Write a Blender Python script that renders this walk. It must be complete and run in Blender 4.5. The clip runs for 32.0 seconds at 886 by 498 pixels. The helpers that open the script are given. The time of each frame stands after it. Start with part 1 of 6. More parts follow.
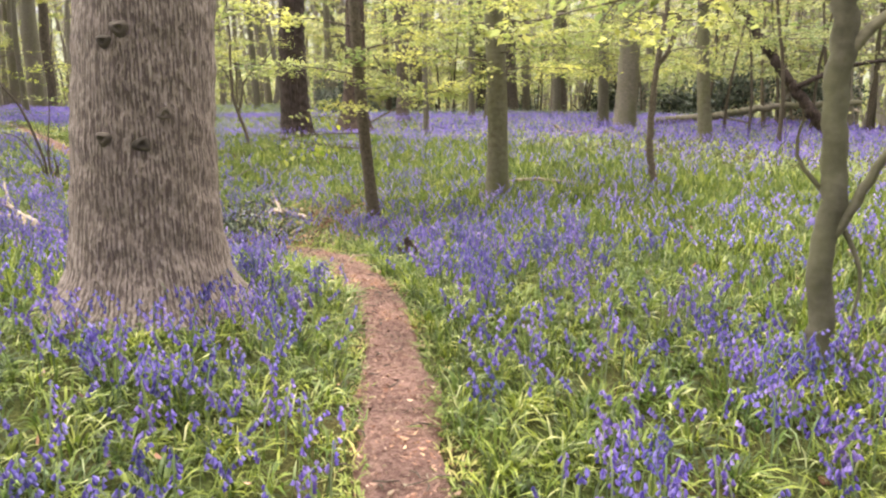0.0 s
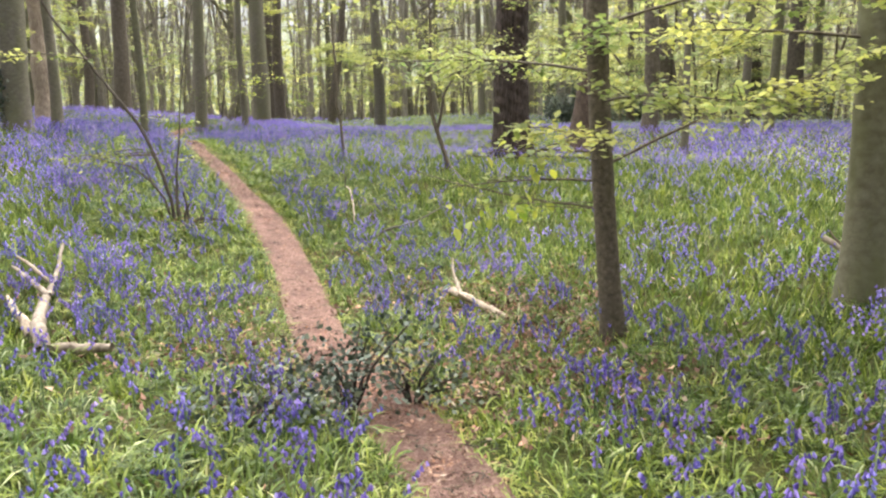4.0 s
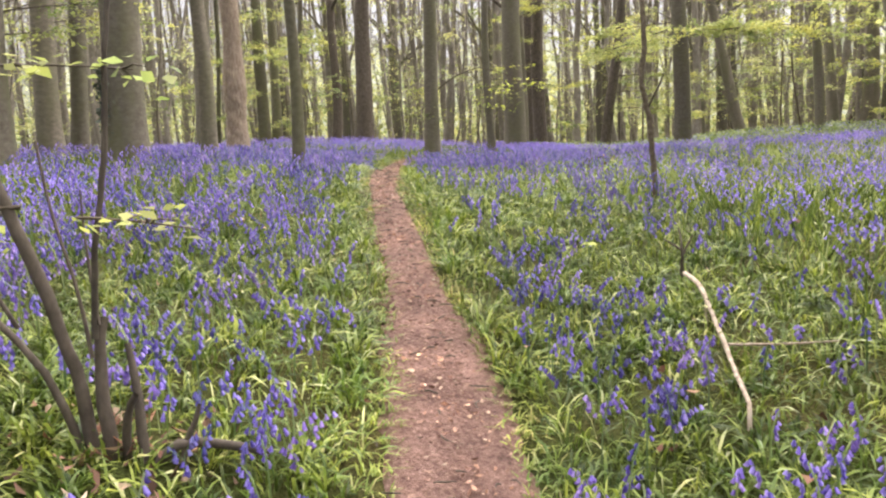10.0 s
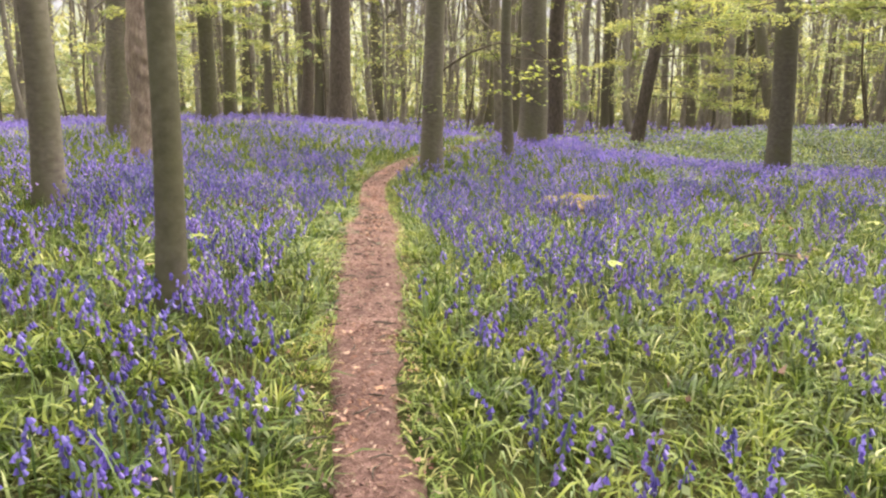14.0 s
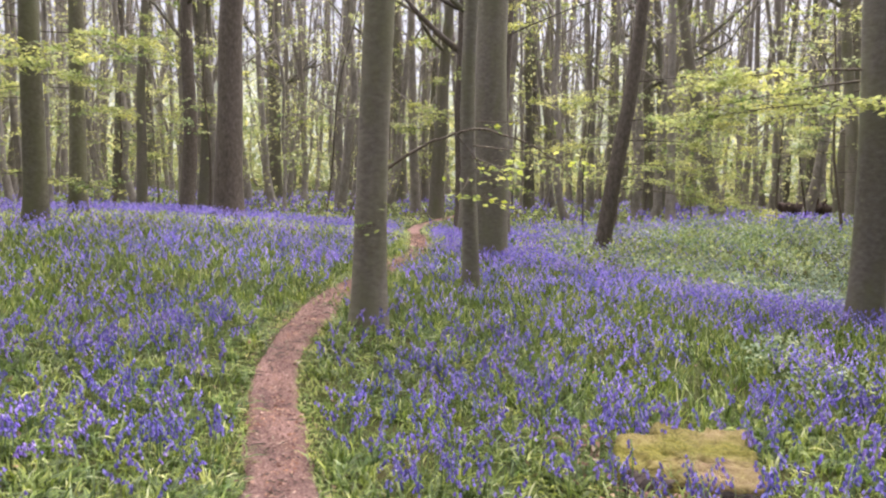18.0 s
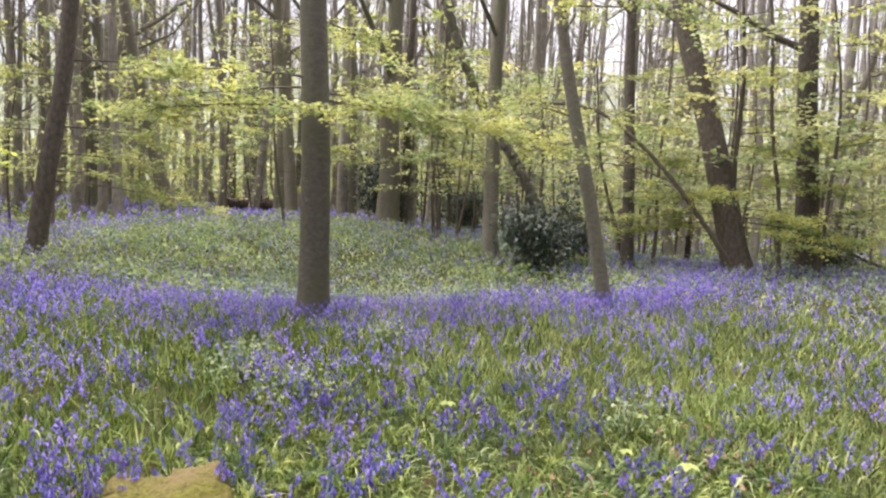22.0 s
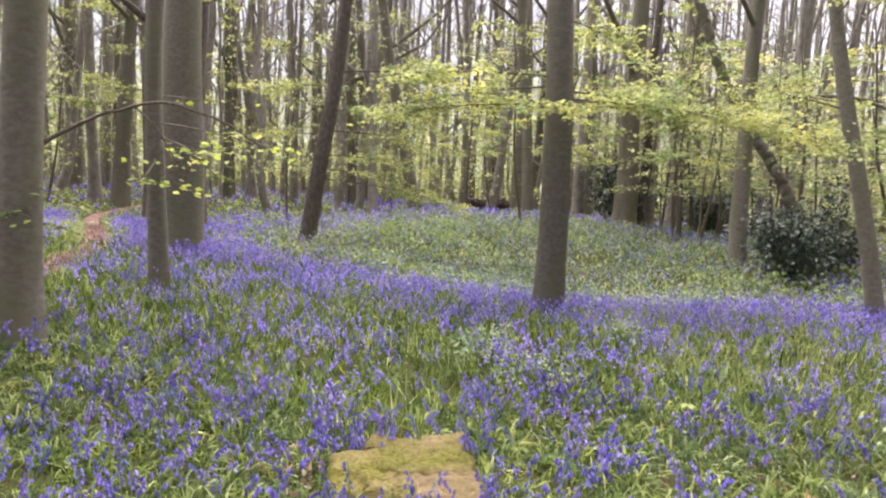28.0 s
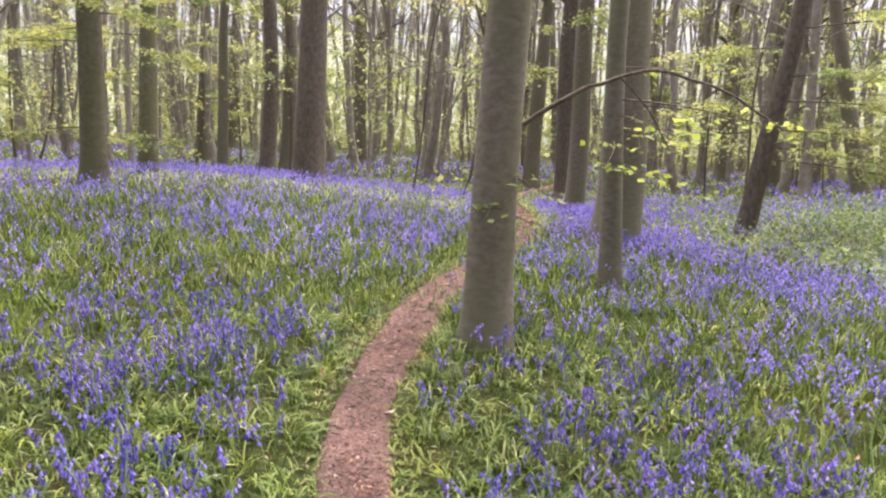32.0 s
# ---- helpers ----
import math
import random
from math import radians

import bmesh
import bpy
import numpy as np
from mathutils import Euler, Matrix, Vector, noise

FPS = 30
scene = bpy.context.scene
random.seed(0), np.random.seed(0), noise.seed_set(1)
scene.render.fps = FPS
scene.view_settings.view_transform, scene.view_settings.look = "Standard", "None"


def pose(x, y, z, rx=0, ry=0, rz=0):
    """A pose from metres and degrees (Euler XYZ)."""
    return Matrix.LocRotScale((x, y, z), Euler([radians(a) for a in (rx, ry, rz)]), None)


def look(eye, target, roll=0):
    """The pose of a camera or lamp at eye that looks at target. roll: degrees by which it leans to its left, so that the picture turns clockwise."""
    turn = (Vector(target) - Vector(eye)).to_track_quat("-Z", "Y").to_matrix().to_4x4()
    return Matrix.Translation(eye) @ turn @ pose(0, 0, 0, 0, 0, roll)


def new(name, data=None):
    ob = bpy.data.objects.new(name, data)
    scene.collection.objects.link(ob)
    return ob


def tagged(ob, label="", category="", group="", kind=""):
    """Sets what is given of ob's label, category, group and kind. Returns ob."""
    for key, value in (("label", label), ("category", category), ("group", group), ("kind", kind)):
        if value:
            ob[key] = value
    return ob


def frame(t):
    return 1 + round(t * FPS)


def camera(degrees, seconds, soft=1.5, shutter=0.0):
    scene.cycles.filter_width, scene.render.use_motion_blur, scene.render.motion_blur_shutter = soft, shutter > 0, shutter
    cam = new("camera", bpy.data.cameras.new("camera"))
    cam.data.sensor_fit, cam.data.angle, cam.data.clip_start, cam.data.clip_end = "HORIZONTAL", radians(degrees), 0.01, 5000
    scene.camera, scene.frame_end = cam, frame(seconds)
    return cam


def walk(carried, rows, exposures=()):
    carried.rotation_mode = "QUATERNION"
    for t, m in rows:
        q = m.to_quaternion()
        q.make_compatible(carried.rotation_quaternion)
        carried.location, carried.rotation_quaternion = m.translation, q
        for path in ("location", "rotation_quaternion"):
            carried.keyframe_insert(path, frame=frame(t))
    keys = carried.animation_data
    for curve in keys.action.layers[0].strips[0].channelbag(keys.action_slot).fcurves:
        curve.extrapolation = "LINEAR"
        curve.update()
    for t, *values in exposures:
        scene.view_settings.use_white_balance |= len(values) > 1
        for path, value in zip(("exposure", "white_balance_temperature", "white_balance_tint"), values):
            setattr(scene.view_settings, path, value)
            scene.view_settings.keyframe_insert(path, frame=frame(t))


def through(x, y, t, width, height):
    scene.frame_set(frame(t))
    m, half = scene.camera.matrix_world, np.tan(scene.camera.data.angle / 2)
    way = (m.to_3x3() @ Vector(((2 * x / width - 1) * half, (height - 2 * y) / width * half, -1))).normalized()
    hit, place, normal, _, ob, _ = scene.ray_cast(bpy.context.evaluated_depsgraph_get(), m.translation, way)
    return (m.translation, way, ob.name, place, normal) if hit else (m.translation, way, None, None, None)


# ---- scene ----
cam = camera(65.0, 32.0, soft=2.3)
PATH = [
    (0, (0.000, -0.000, 0.776), (-0.000, 1.963, 0.394), 0.76),
    (0.5, (-0.076, 0.546, 0.809), (-0.076, 2.506, 0.408), 1.02),
    (1, (-0.109, 1.075, 0.806), (-0.118, 3.034, 0.405), 0.93),
    (1.5, (-0.115, 1.617, 0.813), (-0.178, 3.576, 0.412), 1.07),
    (2, (-0.191, 2.152, 0.837), (-0.372, 4.100, 0.422), 0.10),
    (2.5, (-0.192, 2.688, 0.880), (-0.479, 4.628, 0.486), 0.55),
    (3, (-0.310, 3.192, 0.914), (-0.730, 5.112, 0.545), 0.25),
    (3.5, (-0.439, 3.712, 0.936), (-0.959, 5.609, 0.576), 0.24),
    (5.5, (-0.888, 6.037, 0.950), (-1.928, 7.694, 0.536), -0.35),
    (6, (-1.113, 6.519, 0.932), (-2.258, 8.114, 0.553), 0.00),
    (6.5, (-1.430, 7.009, 0.891), (-2.653, 8.548, 0.521), 0.14),
    (7, (-1.754, 7.476, 0.843), (-3.008, 8.989, 0.470), -0.39),
    (7.5, (-2.087, 7.943, 0.780), (-3.377, 9.433, 0.441), -0.42),
    (8, (-2.457, 8.404, 0.708), (-3.746, 9.902, 0.406), -0.35),
    (8.5, (-2.829, 8.864, 0.652), (-4.115, 10.371, 0.371), -0.70),
    (9, (-3.264, 9.333, 0.587), (-4.525, 10.862, 0.315), -1.88),
    (9.5, (-3.639, 9.807, 0.597), (-4.928, 11.316, 0.351), -3.03),
    (10, (-4.074, 10.317, 0.611), (-5.361, 11.824, 0.341), -2.36),
    (10.5, (-4.442, 10.802, 0.625), (-5.720, 12.308, 0.314), -2.48),
    (11, (-4.840, 11.296, 0.699), (-6.118, 12.795, 0.354), -2.17),
    (11.5, (-5.229, 11.764, 0.804), (-6.518, 13.254, 0.462), -1.29),
    (12, (-5.656, 12.155, 0.929), (-6.995, 13.607, 0.612), -0.16),
    (12.5, (-6.092, 12.442, 1.057), (-7.423, 13.897, 0.723), -0.05),
    (13, (-6.512, 12.787, 1.184), (-7.825, 14.251, 0.820), -0.38),
    (13.5, (-6.978, 13.110, 1.295), (-8.253, 14.602, 0.909), -0.16),
    (14, (-7.354, 13.550, 1.407), (-8.569, 15.092, 1.022), 0.49),
    (14.5, (-7.782, 13.925, 1.502), (-8.915, 15.530, 1.127), 1.55),
    (16.5, (-9.370, 15.524, 1.919), (-10.423, 17.191, 1.582), 1.38),
    (17, (-9.772, 15.905, 1.933), (-10.821, 17.585, 1.653), 0.88),
    (17.5, (-10.083, 16.324, 1.975), (-11.115, 18.024, 1.760), 0.81),
    (18, (-10.415, 16.653, 1.973), (-11.406, 18.379, 1.773), 1.27),
    (18.5, (-10.637, 17.009, 1.970), (-11.535, 18.787, 1.789), 1.53),
    (19, (-10.729, 17.238, 2.001), (-11.447, 19.100, 1.871), 1.71),
    (19.5, (-10.763, 17.299, 1.996), (-11.285, 19.226, 1.883), 1.74),
    (20, (-10.755, 17.337, 1.990), (-11.079, 19.307, 1.869), 2.03),
    (20.5, (-10.715, 17.314, 1.999), (-10.837, 19.306, 1.865), 2.50),
    (21, (-10.648, 17.297, 2.013), (-10.571, 19.290, 1.865), 2.76),
    (21.5, (-10.597, 17.306, 2.008), (-10.325, 19.282, 1.852), 2.77),
    (22, (-10.551, 17.308, 2.006), (-10.092, 19.248, 1.845), 2.84),
    (22.5, (-10.523, 17.318, 2.010), (-9.858, 19.197, 1.846), 2.81),
    (23, (-10.469, 17.356, 1.993), (-9.592, 19.146, 1.829), 2.97),
    (23.5, (-10.421, 17.365, 1.983), (-9.378, 19.063, 1.816), 2.98),
    (24, (-10.437, 17.354, 1.983), (-9.311, 18.998, 1.808), 3.23),
    (24.5, (-10.462, 17.352, 1.983), (-9.336, 18.996, 1.801), 3.50),
    (26.5, (-10.516, 17.182, 1.954), (-9.892, 19.072, 1.760), 3.92),
    (27, (-10.556, 17.207, 1.944), (-10.180, 19.163, 1.759), 3.65),
    (27.5, (-10.591, 17.190, 1.949), (-10.513, 19.180, 1.765), 3.40),
    (28, (-10.625, 17.199, 1.941), (-10.821, 19.180, 1.751), 3.43),
    (28.5, (-10.659, 17.158, 1.946), (-11.115, 19.094, 1.738), 3.42),
    (29, (-10.703, 17.141, 1.941), (-11.432, 18.988, 1.705), 3.19),
    (29.5, (-10.750, 17.122, 1.937), (-11.757, 18.829, 1.672), 2.66),
    (30, (-10.787, 17.082, 1.944), (-12.035, 18.617, 1.654), 2.08),
    (30.5, (-10.823, 17.042, 1.953), (-12.225, 18.436, 1.646), 1.76),
    (31, (-11.068, 17.284, 1.874), (-12.472, 18.673, 1.562), 2.29),
    (31.5, (-11.442, 17.662, 1.919), (-12.700, 19.186, 1.611), 2.07),
    (32, (-11.897, 18.168, 1.929), (-13.067, 19.761, 1.626), 2.42),
]
walk(cam, [(t, look(eye, target, roll)) for t, eye, target, roll in PATH],
     [(0, 2.08, 6800, 9), (2, 2.12, 6500, 6), (3, 2.05, 6350, 4), (5.5, 1.98, 6600, 7), (7, 1.87, 6800, 8), (8, 1.92, 6850, 8), (10, 1.98, 6650, 11), (13, 1.96, 6950, 9), (17, 1.86, 6250, 17), (20, 1.85, 6050, 15), (23, 1.8, 6250, 14), (24, 1.88, 6250, 14), (27, 1.88, 6150, 17), (31, 1.97, 6250, 17)])

# ---- light: a bright overcast spring sky ----
world = bpy.data.worlds.new("overcast_sky")
scene.world = world
world.use_nodes = True
wn, wl = world.node_tree.nodes, world.node_tree.links
sky = wn.new("ShaderNodeTexSky")
sky.sky_type, sky.sun_disc = "NISHITA", False
sky.sun_elevation, sky.sun_rotation = radians(48), radians(25)
sky.air_density, sky.dust_density, sky.ozone_density = 1.0, 6.0, 1.0
cloud = wn.new("ShaderNodeMix")
cloud.data_type = "RGBA"
cloud.inputs[0].default_value = 0.8
cloud.inputs[7].default_value = (4.0, 3.87, 4.05, 1)
wl.new(sky.outputs[0], cloud.inputs[6])
wl.new(cloud.outputs[2], wn["Background"].inputs[0])
wn["Background"].inputs[1].default_value = 0.073
sun_data = bpy.data.lights.new("sun", "SUN")
sun_data.energy, sun_data.angle, sun_data.color = 5.3, radians(120), (1.0, 0.96, 0.9)
sun = new("sun", sun_data)
sun.matrix_world = pose(0, 0, 30, 42, 0, 205)


# ---- materials ----
def shader(name, rough=0.8, spec=0.3):
    m = bpy.data.materials.new(name)
    m.use_nodes = True
    n, l = m.node_tree.nodes, m.node_tree.links
    b = n["Principled BSDF"]
    b.inputs["Roughness"].default_value = rough
    b.inputs["Specular IOR Level"].default_value = spec
    return m, n, l, b


def ramp(n, stops):
    r = n.new("ShaderNodeValToRGB")
    e = r.color_ramp.elements
    while len(e) < len(stops):
        e.new(0.5)
    for k, (at, col) in zip(e, stops):
        k.position, k.color = at, (*col, 1)
    return r


def coords(n, l, scale=(1, 1, 1)):
    g = n.new("ShaderNodeTexCoord")
    m = n.new("ShaderNodeMapping")
    m.inputs[3].default_value = scale
    l.new(g.outputs["Object"], m.inputs[0])
    return m.outputs[0]


def noise_tex(n, l, vec, scale, detail=4, rough=0.6):
    t = n.new("ShaderNodeTexNoise")
    t.inputs["Scale"].default_value, t.inputs["Detail"].default_value, t.inputs["Roughness"].default_value = scale, detail, rough
    l.new(vec, t.inputs["Vector"])
    return t.outputs[0]


def blend(n, l, fac, a, b, mode="MIX"):
    m = n.new("ShaderNodeMix")
    m.data_type, m.blend_type = "RGBA", mode
    if isinstance(fac, float):
        m.inputs[0].default_value = fac
    else:
        l.new(fac, m.inputs[0])
    for sock, v in ((m.inputs[6], a), (m.inputs[7], b)):
        if isinstance(v, tuple):
            sock.default_value = (*v, 1)
        else:
            l.new(v, sock)
    return m.outputs[2]


def bump(n, l, b, height, strength, dist=0.02):
    k = n.new("ShaderNodeBump")
    k.inputs["Strength"].default_value, k.inputs["Distance"].default_value = strength, dist
    l.new(height, k.inputs["Height"])
    l.new(k.outputs[0], b.inputs["Normal"])


def bark(name, dark, mid, light, squash, scale, depth, algae=None, cracks=None, ridges=None):
    """Bark with grain stretched along (squash < 1) or across (squash > 1) the trunk, broad stains, and dark cracks between plates (plates a metre, stretch, width) or long ridges (how many round the trunk, waviness, groove width, breaks a metre)."""
    m, n, l, b = shader(name, 0.88, 0.2)
    grain = noise_tex(n, l, coords(n, l, (1, 1, squash)), scale, 6, 0.65)
    stain = noise_tex(n, l, coords(n, l, (1, 1, 0.35)), 2.3, 3, 0.6)
    col = ramp(n, ((0.3, dark), (0.5, mid), (0.72, light)))
    l.new(grain, col.inputs[0])
    out = col.outputs[0]
    info = n.new("ShaderNodeObjectInfo")
    vary = ramp(n, ((0.0, (0.72, 0.72, 0.72)), (1.0, (1.12, 1.1, 1.06))))
    l.new(info.outputs["Random"], vary.inputs[0])
    out = blend(n, l, 1.0, out, vary.outputs[0], "MULTIPLY")
    if algae:
        where = ramp(n, ((0.42, (0, 0, 0)), (0.66, (0.75, 0.75, 0.75))))
        l.new(stain, where.inputs[0])
        out = blend(n, l, where.outputs[0], out, algae)
    relief = grain
    if cracks:
        per_metre, stretch, width = cracks
        v = coords(n, l, (1, 1, stretch))
        shift = n.new("ShaderNodeVectorMath")
        shift.operation = "MULTIPLY_ADD"
        wav = n.new("ShaderNodeTexNoise")
        wav.inputs["Scale"].default_value, wav.inputs["Detail"].default_value = per_metre * 0.4, 3
        l.new(v, wav.inputs["Vector"])
        l.new(wav.outputs["Color"], shift.inputs[0])
        shift.inputs[1].default_value = (3.2 / per_metre,) * 3
        l.new(v, shift.inputs[2])
        plate = n.new("ShaderNodeTexVoronoi")
        plate.feature = "DISTANCE_TO_EDGE"
        plate.inputs["Scale"].default_value = per_metre
        l.new(shift.outputs[0], plate.inputs["Vector"])
        groove = ramp(n, ((0.0, (0, 0, 0)), (width, (1, 1, 1))))
        l.new(plate.outputs["Distance"], groove.inputs[0])
        out = blend(n, l, groove.outputs[0], tuple(0.8 * c for c in dark), out)
        relief = blend(n, l, 0.4, groove.outputs[0], grain)
    if ridges:
        count, wave, width, breaks = ridges
        flat = n.new("ShaderNodeSeparateXYZ")
        l.new(coords(n, l), flat.inputs[0])

        def sums(kind, a, v=None, w=None):
            k = n.new("ShaderNodeMath")
            k.operation = kind
            for sock, value in zip(k.inputs, (a, v, w)):
                if isinstance(value, (int, float)):
                    sock.default_value = value
                elif value is not None:
                    l.new(value, sock)
            return k.outputs[0]

        round_it = sums("ARCTAN2", flat.outputs[1], flat.outputs[0])
        lines = []
        for share, low, high in ((1.0, 2.2, 9.0), (0.43, 1.6, 6.0)):
            sway = sums("ADD", sums("MULTIPLY", noise_tex(n, l, coords(n, l, (1.6, 1.6, 0.7)), low * 1.3, 3, 0.6), wave * 3.0), sums("MULTIPLY", noise_tex(n, l, coords(n, l, (1, 1, 0.8)), high, 2, 0.5), wave))
            turn = sums("MULTIPLY_ADD", round_it, count * share / 6.2832, sway)
            lines.append(sums("MULTIPLY", sums("PINGPONG", turn, 0.5), 2.0 / (1 if share == 1.0 else 0.5)))
        ridge = sums("MINIMUM", lines[0], lines[1])
        worn = noise_tex(n, l, coords(n, l, (breaks * 2.2, breaks * 2.2, breaks)), 1.0, 3, 0.6)
        ridge = sums("SUBTRACT", sums("ADD", ridge, sums("MULTIPLY", worn, 3.0)), 1.5)
        groove = ramp(n, ((0.02, (0, 0, 0)), (width, (1, 1, 1))))
        l.new(ridge, groove.inputs[0])
        out = blend(n, l, groove.outputs[0], tuple(0.85 * c for c in dark), out)
        relief = blend(n, l, 0.35, groove.outputs[0], grain)
    l.new(out, b.inputs["Base Color"])
    bump(n, l, b, relief, 0.9, depth)
    return m


def leafy(name, stops, rough=0.45, through=0.45, spec=0.35, clumps=3.2):
    """Thin foliage: colour varies from leaf to leaf, and some light comes through."""
    m, n, l, b = shader(name, rough, spec)
    geo = n.new("ShaderNodeNewGeometry")
    col = ramp(n, stops)
    l.new(geo.outputs["Random Per Island"], col.inputs[0])
    patch = ramp(n, ((0.3, (0.75, 0.75, 0.7)), (0.7, (1.15, 1.15, 1.1))))
    l.new(noise_tex(n, l, coords(n, l), 0.7, 2), patch.inputs[0])
    out = blend(n, l, 1.0, col.outputs[0], patch.outputs[0], "MULTIPLY")
    clump = ramp(n, ((0.34, (0.52, 0.66, 0.6)), (0.5, (1.0, 1.0, 1.0)), (0.66, (1.42, 1.28, 1.05))))
    l.new(noise_tex(n, l, coords(n, l), clumps, 2), clump.inputs[0])
    out = blend(n, l, 1.0, out, clump.outputs[0], "MULTIPLY")
    l.new(out, b.inputs["Base Color"])
    tr = n.new("ShaderNodeBsdfTranslucent")
    l.new(out, tr.inputs[0])
    mix = n.new("ShaderNodeMixShader")
    mix.inputs[0].default_value = through
    l.new(b.outputs[0], mix.inputs[1])
    l.new(tr.outputs[0], mix.inputs[2])
    l.new(mix.outputs[0], n["Material Output"].inputs[0])
    return m


BEECH = bark("beech_bark", (0.115, 0.10, 0.083), (0.158, 0.14, 0.118), (0.212, 0.19, 0.162), 1.7, 14, 0.004, (0.12, 0.118, 0.065))
DARK = bark("dark_bark", (0.035, 0.026, 0.023), (0.062, 0.045, 0.04), (0.105, 0.078, 0.07), 0.2, 22, 0.015, ridges=(46, 0.9, 0.5, 10))
FURROWED = bark("furrowed_bark", (0.125, 0.097, 0.086), (0.265, 0.214, 0.192), (0.43, 0.37, 0.34), 0.4, 46, 0.016, ridges=(110, 0.8, 0.45, 17))
REDDISH = bark("reddish_bark", (0.06, 0.042, 0.034), (0.108, 0.077, 0.064), (0.17, 0.126, 0.106), 0.35, 55, 0.02, ridges=(64, 0.7, 0.6, 5))
BROWN = bark("brown_bark", (0.058, 0.048, 0.041), (0.096, 0.08, 0.069), (0.145, 0.122, 0.104), 0.6, 16, 0.006)
GREENISH = bark("algae_bark", (0.092, 0.084, 0.058), (0.132, 0.121, 0.087), (0.178, 0.163, 0.12), 1.2, 14, 0.004, (0.108, 0.11, 0.052))
PALE = bark("pale_bark", (0.26, 0.195, 0.155), (0.40, 0.312, 0.252), (0.54, 0.44, 0.365), 0.25, 30, 0.012, cracks=(26, 0.4, 0.06))
TWIG = bark("twig_bark", (0.06, 0.048, 0.036), (0.11, 0.09, 0.07), (0.18, 0.15, 0.12), 1.0, 30, 0.003)
DEAD = bark("dead_wood", (0.15, 0.115, 0.09), (0.33, 0.265, 0.215), (0.52, 0.45, 0.38), 0.3, 22, 0.01)
LEAF = leafy("young_beech_leaf", ((0.0, (0.235, 0.255, 0.075)), (0.5, (0.325, 0.35, 0.115)), (1.0, (0.44, 0.46, 0.19))), 0.5, 0.6, clumps=1.4)
FRESH = leafy("fresh_broad_leaf", ((0.0, (0.30, 0.35, 0.05)), (0.5, (0.40, 0.45, 0.09)), (1.0, (0.52, 0.55, 0.17))), 0.45, 0.6, clumps=6.0)
# Paler than the near leaves: the haze of distance is in this colour.
FARLEAF = leafy("haze_paled_leaf", ((0.0, (0.25, 0.265, 0.115)), (0.6, (0.41, 0.425, 0.195)), (1.0, (0.56, 0.565, 0.31))), 0.6, 0.55, clumps=0.5)
HOLLY = leafy("holly_leaf", ((0.0, (0.035, 0.048, 0.036)), (0.7, (0.075, 0.095, 0.075)), (1.0, (0.15, 0.17, 0.14))), 0.42, 0.08, 0.4)
BLADE = leafy("bluebell_leaf", ((0.0, (0.03, 0.048, 0.009)), (0.5, (0.125, 0.178, 0.028)), (0.9, (0.28, 0.34, 0.075)), (1.0, (0.50, 0.52, 0.30))), 0.4, 0.36, 0.32, clumps=4.6)
VERGE = leafy("trodden_grass", ((0.0, (0.14, 0.20, 0.04)), (0.6, (0.27, 0.32, 0.08)), (1.0, (0.42, 0.38, 0.18))), 0.55, 0.3)
# Lighter copy of the blade colour, standing in for haze and brighter light.
LIGHTER_BLADE = leafy("lightened_leaf", ((0.0, (0.13, 0.165, 0.06)), (0.5, (0.265, 0.315, 0.115)), (1.0, (0.43, 0.47, 0.22))), 0.5, 0.35, 0.3)
STEM = leafy("bluebell_stem", ((0.0, (0.10, 0.16, 0.05)), (1.0, (0.16, 0.20, 0.12))), 0.5, 0.2)
BELL = leafy("bluebell_flower", ((0.0, (0.105, 0.073, 0.37)), (0.5, (0.17, 0.122, 0.51)), (1.0, (0.315, 0.255, 0.69))), 0.55, 0.35, 0.2)
HERB = leafy("woodland_herb", ((0.0, (0.10, 0.14, 0.095)), (0.6, (0.22, 0.27, 0.185)), (1.0, (0.36, 0.42, 0.31))), 0.5, 0.3, clumps=0.9)
DOCK = leafy("fresh_herb", ((0.0, (0.14, 0.19, 0.06)), (0.6, (0.25, 0.31, 0.11)), (1.0, (0.36, 0.41, 0.18))), 0.5, 0.35)


def soil_material():
    m, n, l, b = shader("woodland_soil", 0.95, 0.1)
    v = coords(n, l)
    fine = noise_tex(n, l, v, 55, 6, 0.8)
    broad = noise_tex(n, l, v, 1.3, 4, 0.6)
    a = ramp(n, ((0.36, (0.024, 0.022, 0.012)), (0.5, (0.055, 0.056, 0.022)), (0.62, (0.11, 0.105, 0.045)), (0.75, (0.22, 0.165, 0.115))))
    l.new(fine, a.inputs[0])
    c = ramp(n, ((0.4, (0.8, 1.0, 0.65)), (0.65, (1.15, 1.0, 0.9))))
    l.new(broad, c.inputs[0])
    l.new(blend(n, l, 1.0, a.outputs[0], c.outputs[0], "MULTIPLY"), b.inputs["Base Color"])
    bump(n, l, b, fine, 0.8, 0.02)
    return m


def path_material():
    m, n, l, b = shader("trodden_path", 0.95, 0.15)
    v = coords(n, l)
    fine = noise_tex(n, l, v, 42, 7, 0.8)
    broad = noise_tex(n, l, v, 3.1, 4, 0.65)
    a = ramp(n, ((0.3, (0.08, 0.045, 0.039)), (0.45, (0.215, 0.128, 0.11)), (0.57, (0.325, 0.202, 0.175)), (0.7, (0.48, 0.335, 0.29))))
    l.new(fine, a.inputs[0])
    c = ramp(n, ((0.35, (0.72, 0.7, 0.7)), (0.68, (1.25, 1.22, 1.2))))
    l.new(broad, c.inputs[0])
    o = blend(n, l, 1.0, a.outputs[0], c.outputs[0], "MULTIPLY")
    l.new(o, b.inputs["Base Color"])
    bump(n, l, b, fine, 1.0, 0.045)
    return m


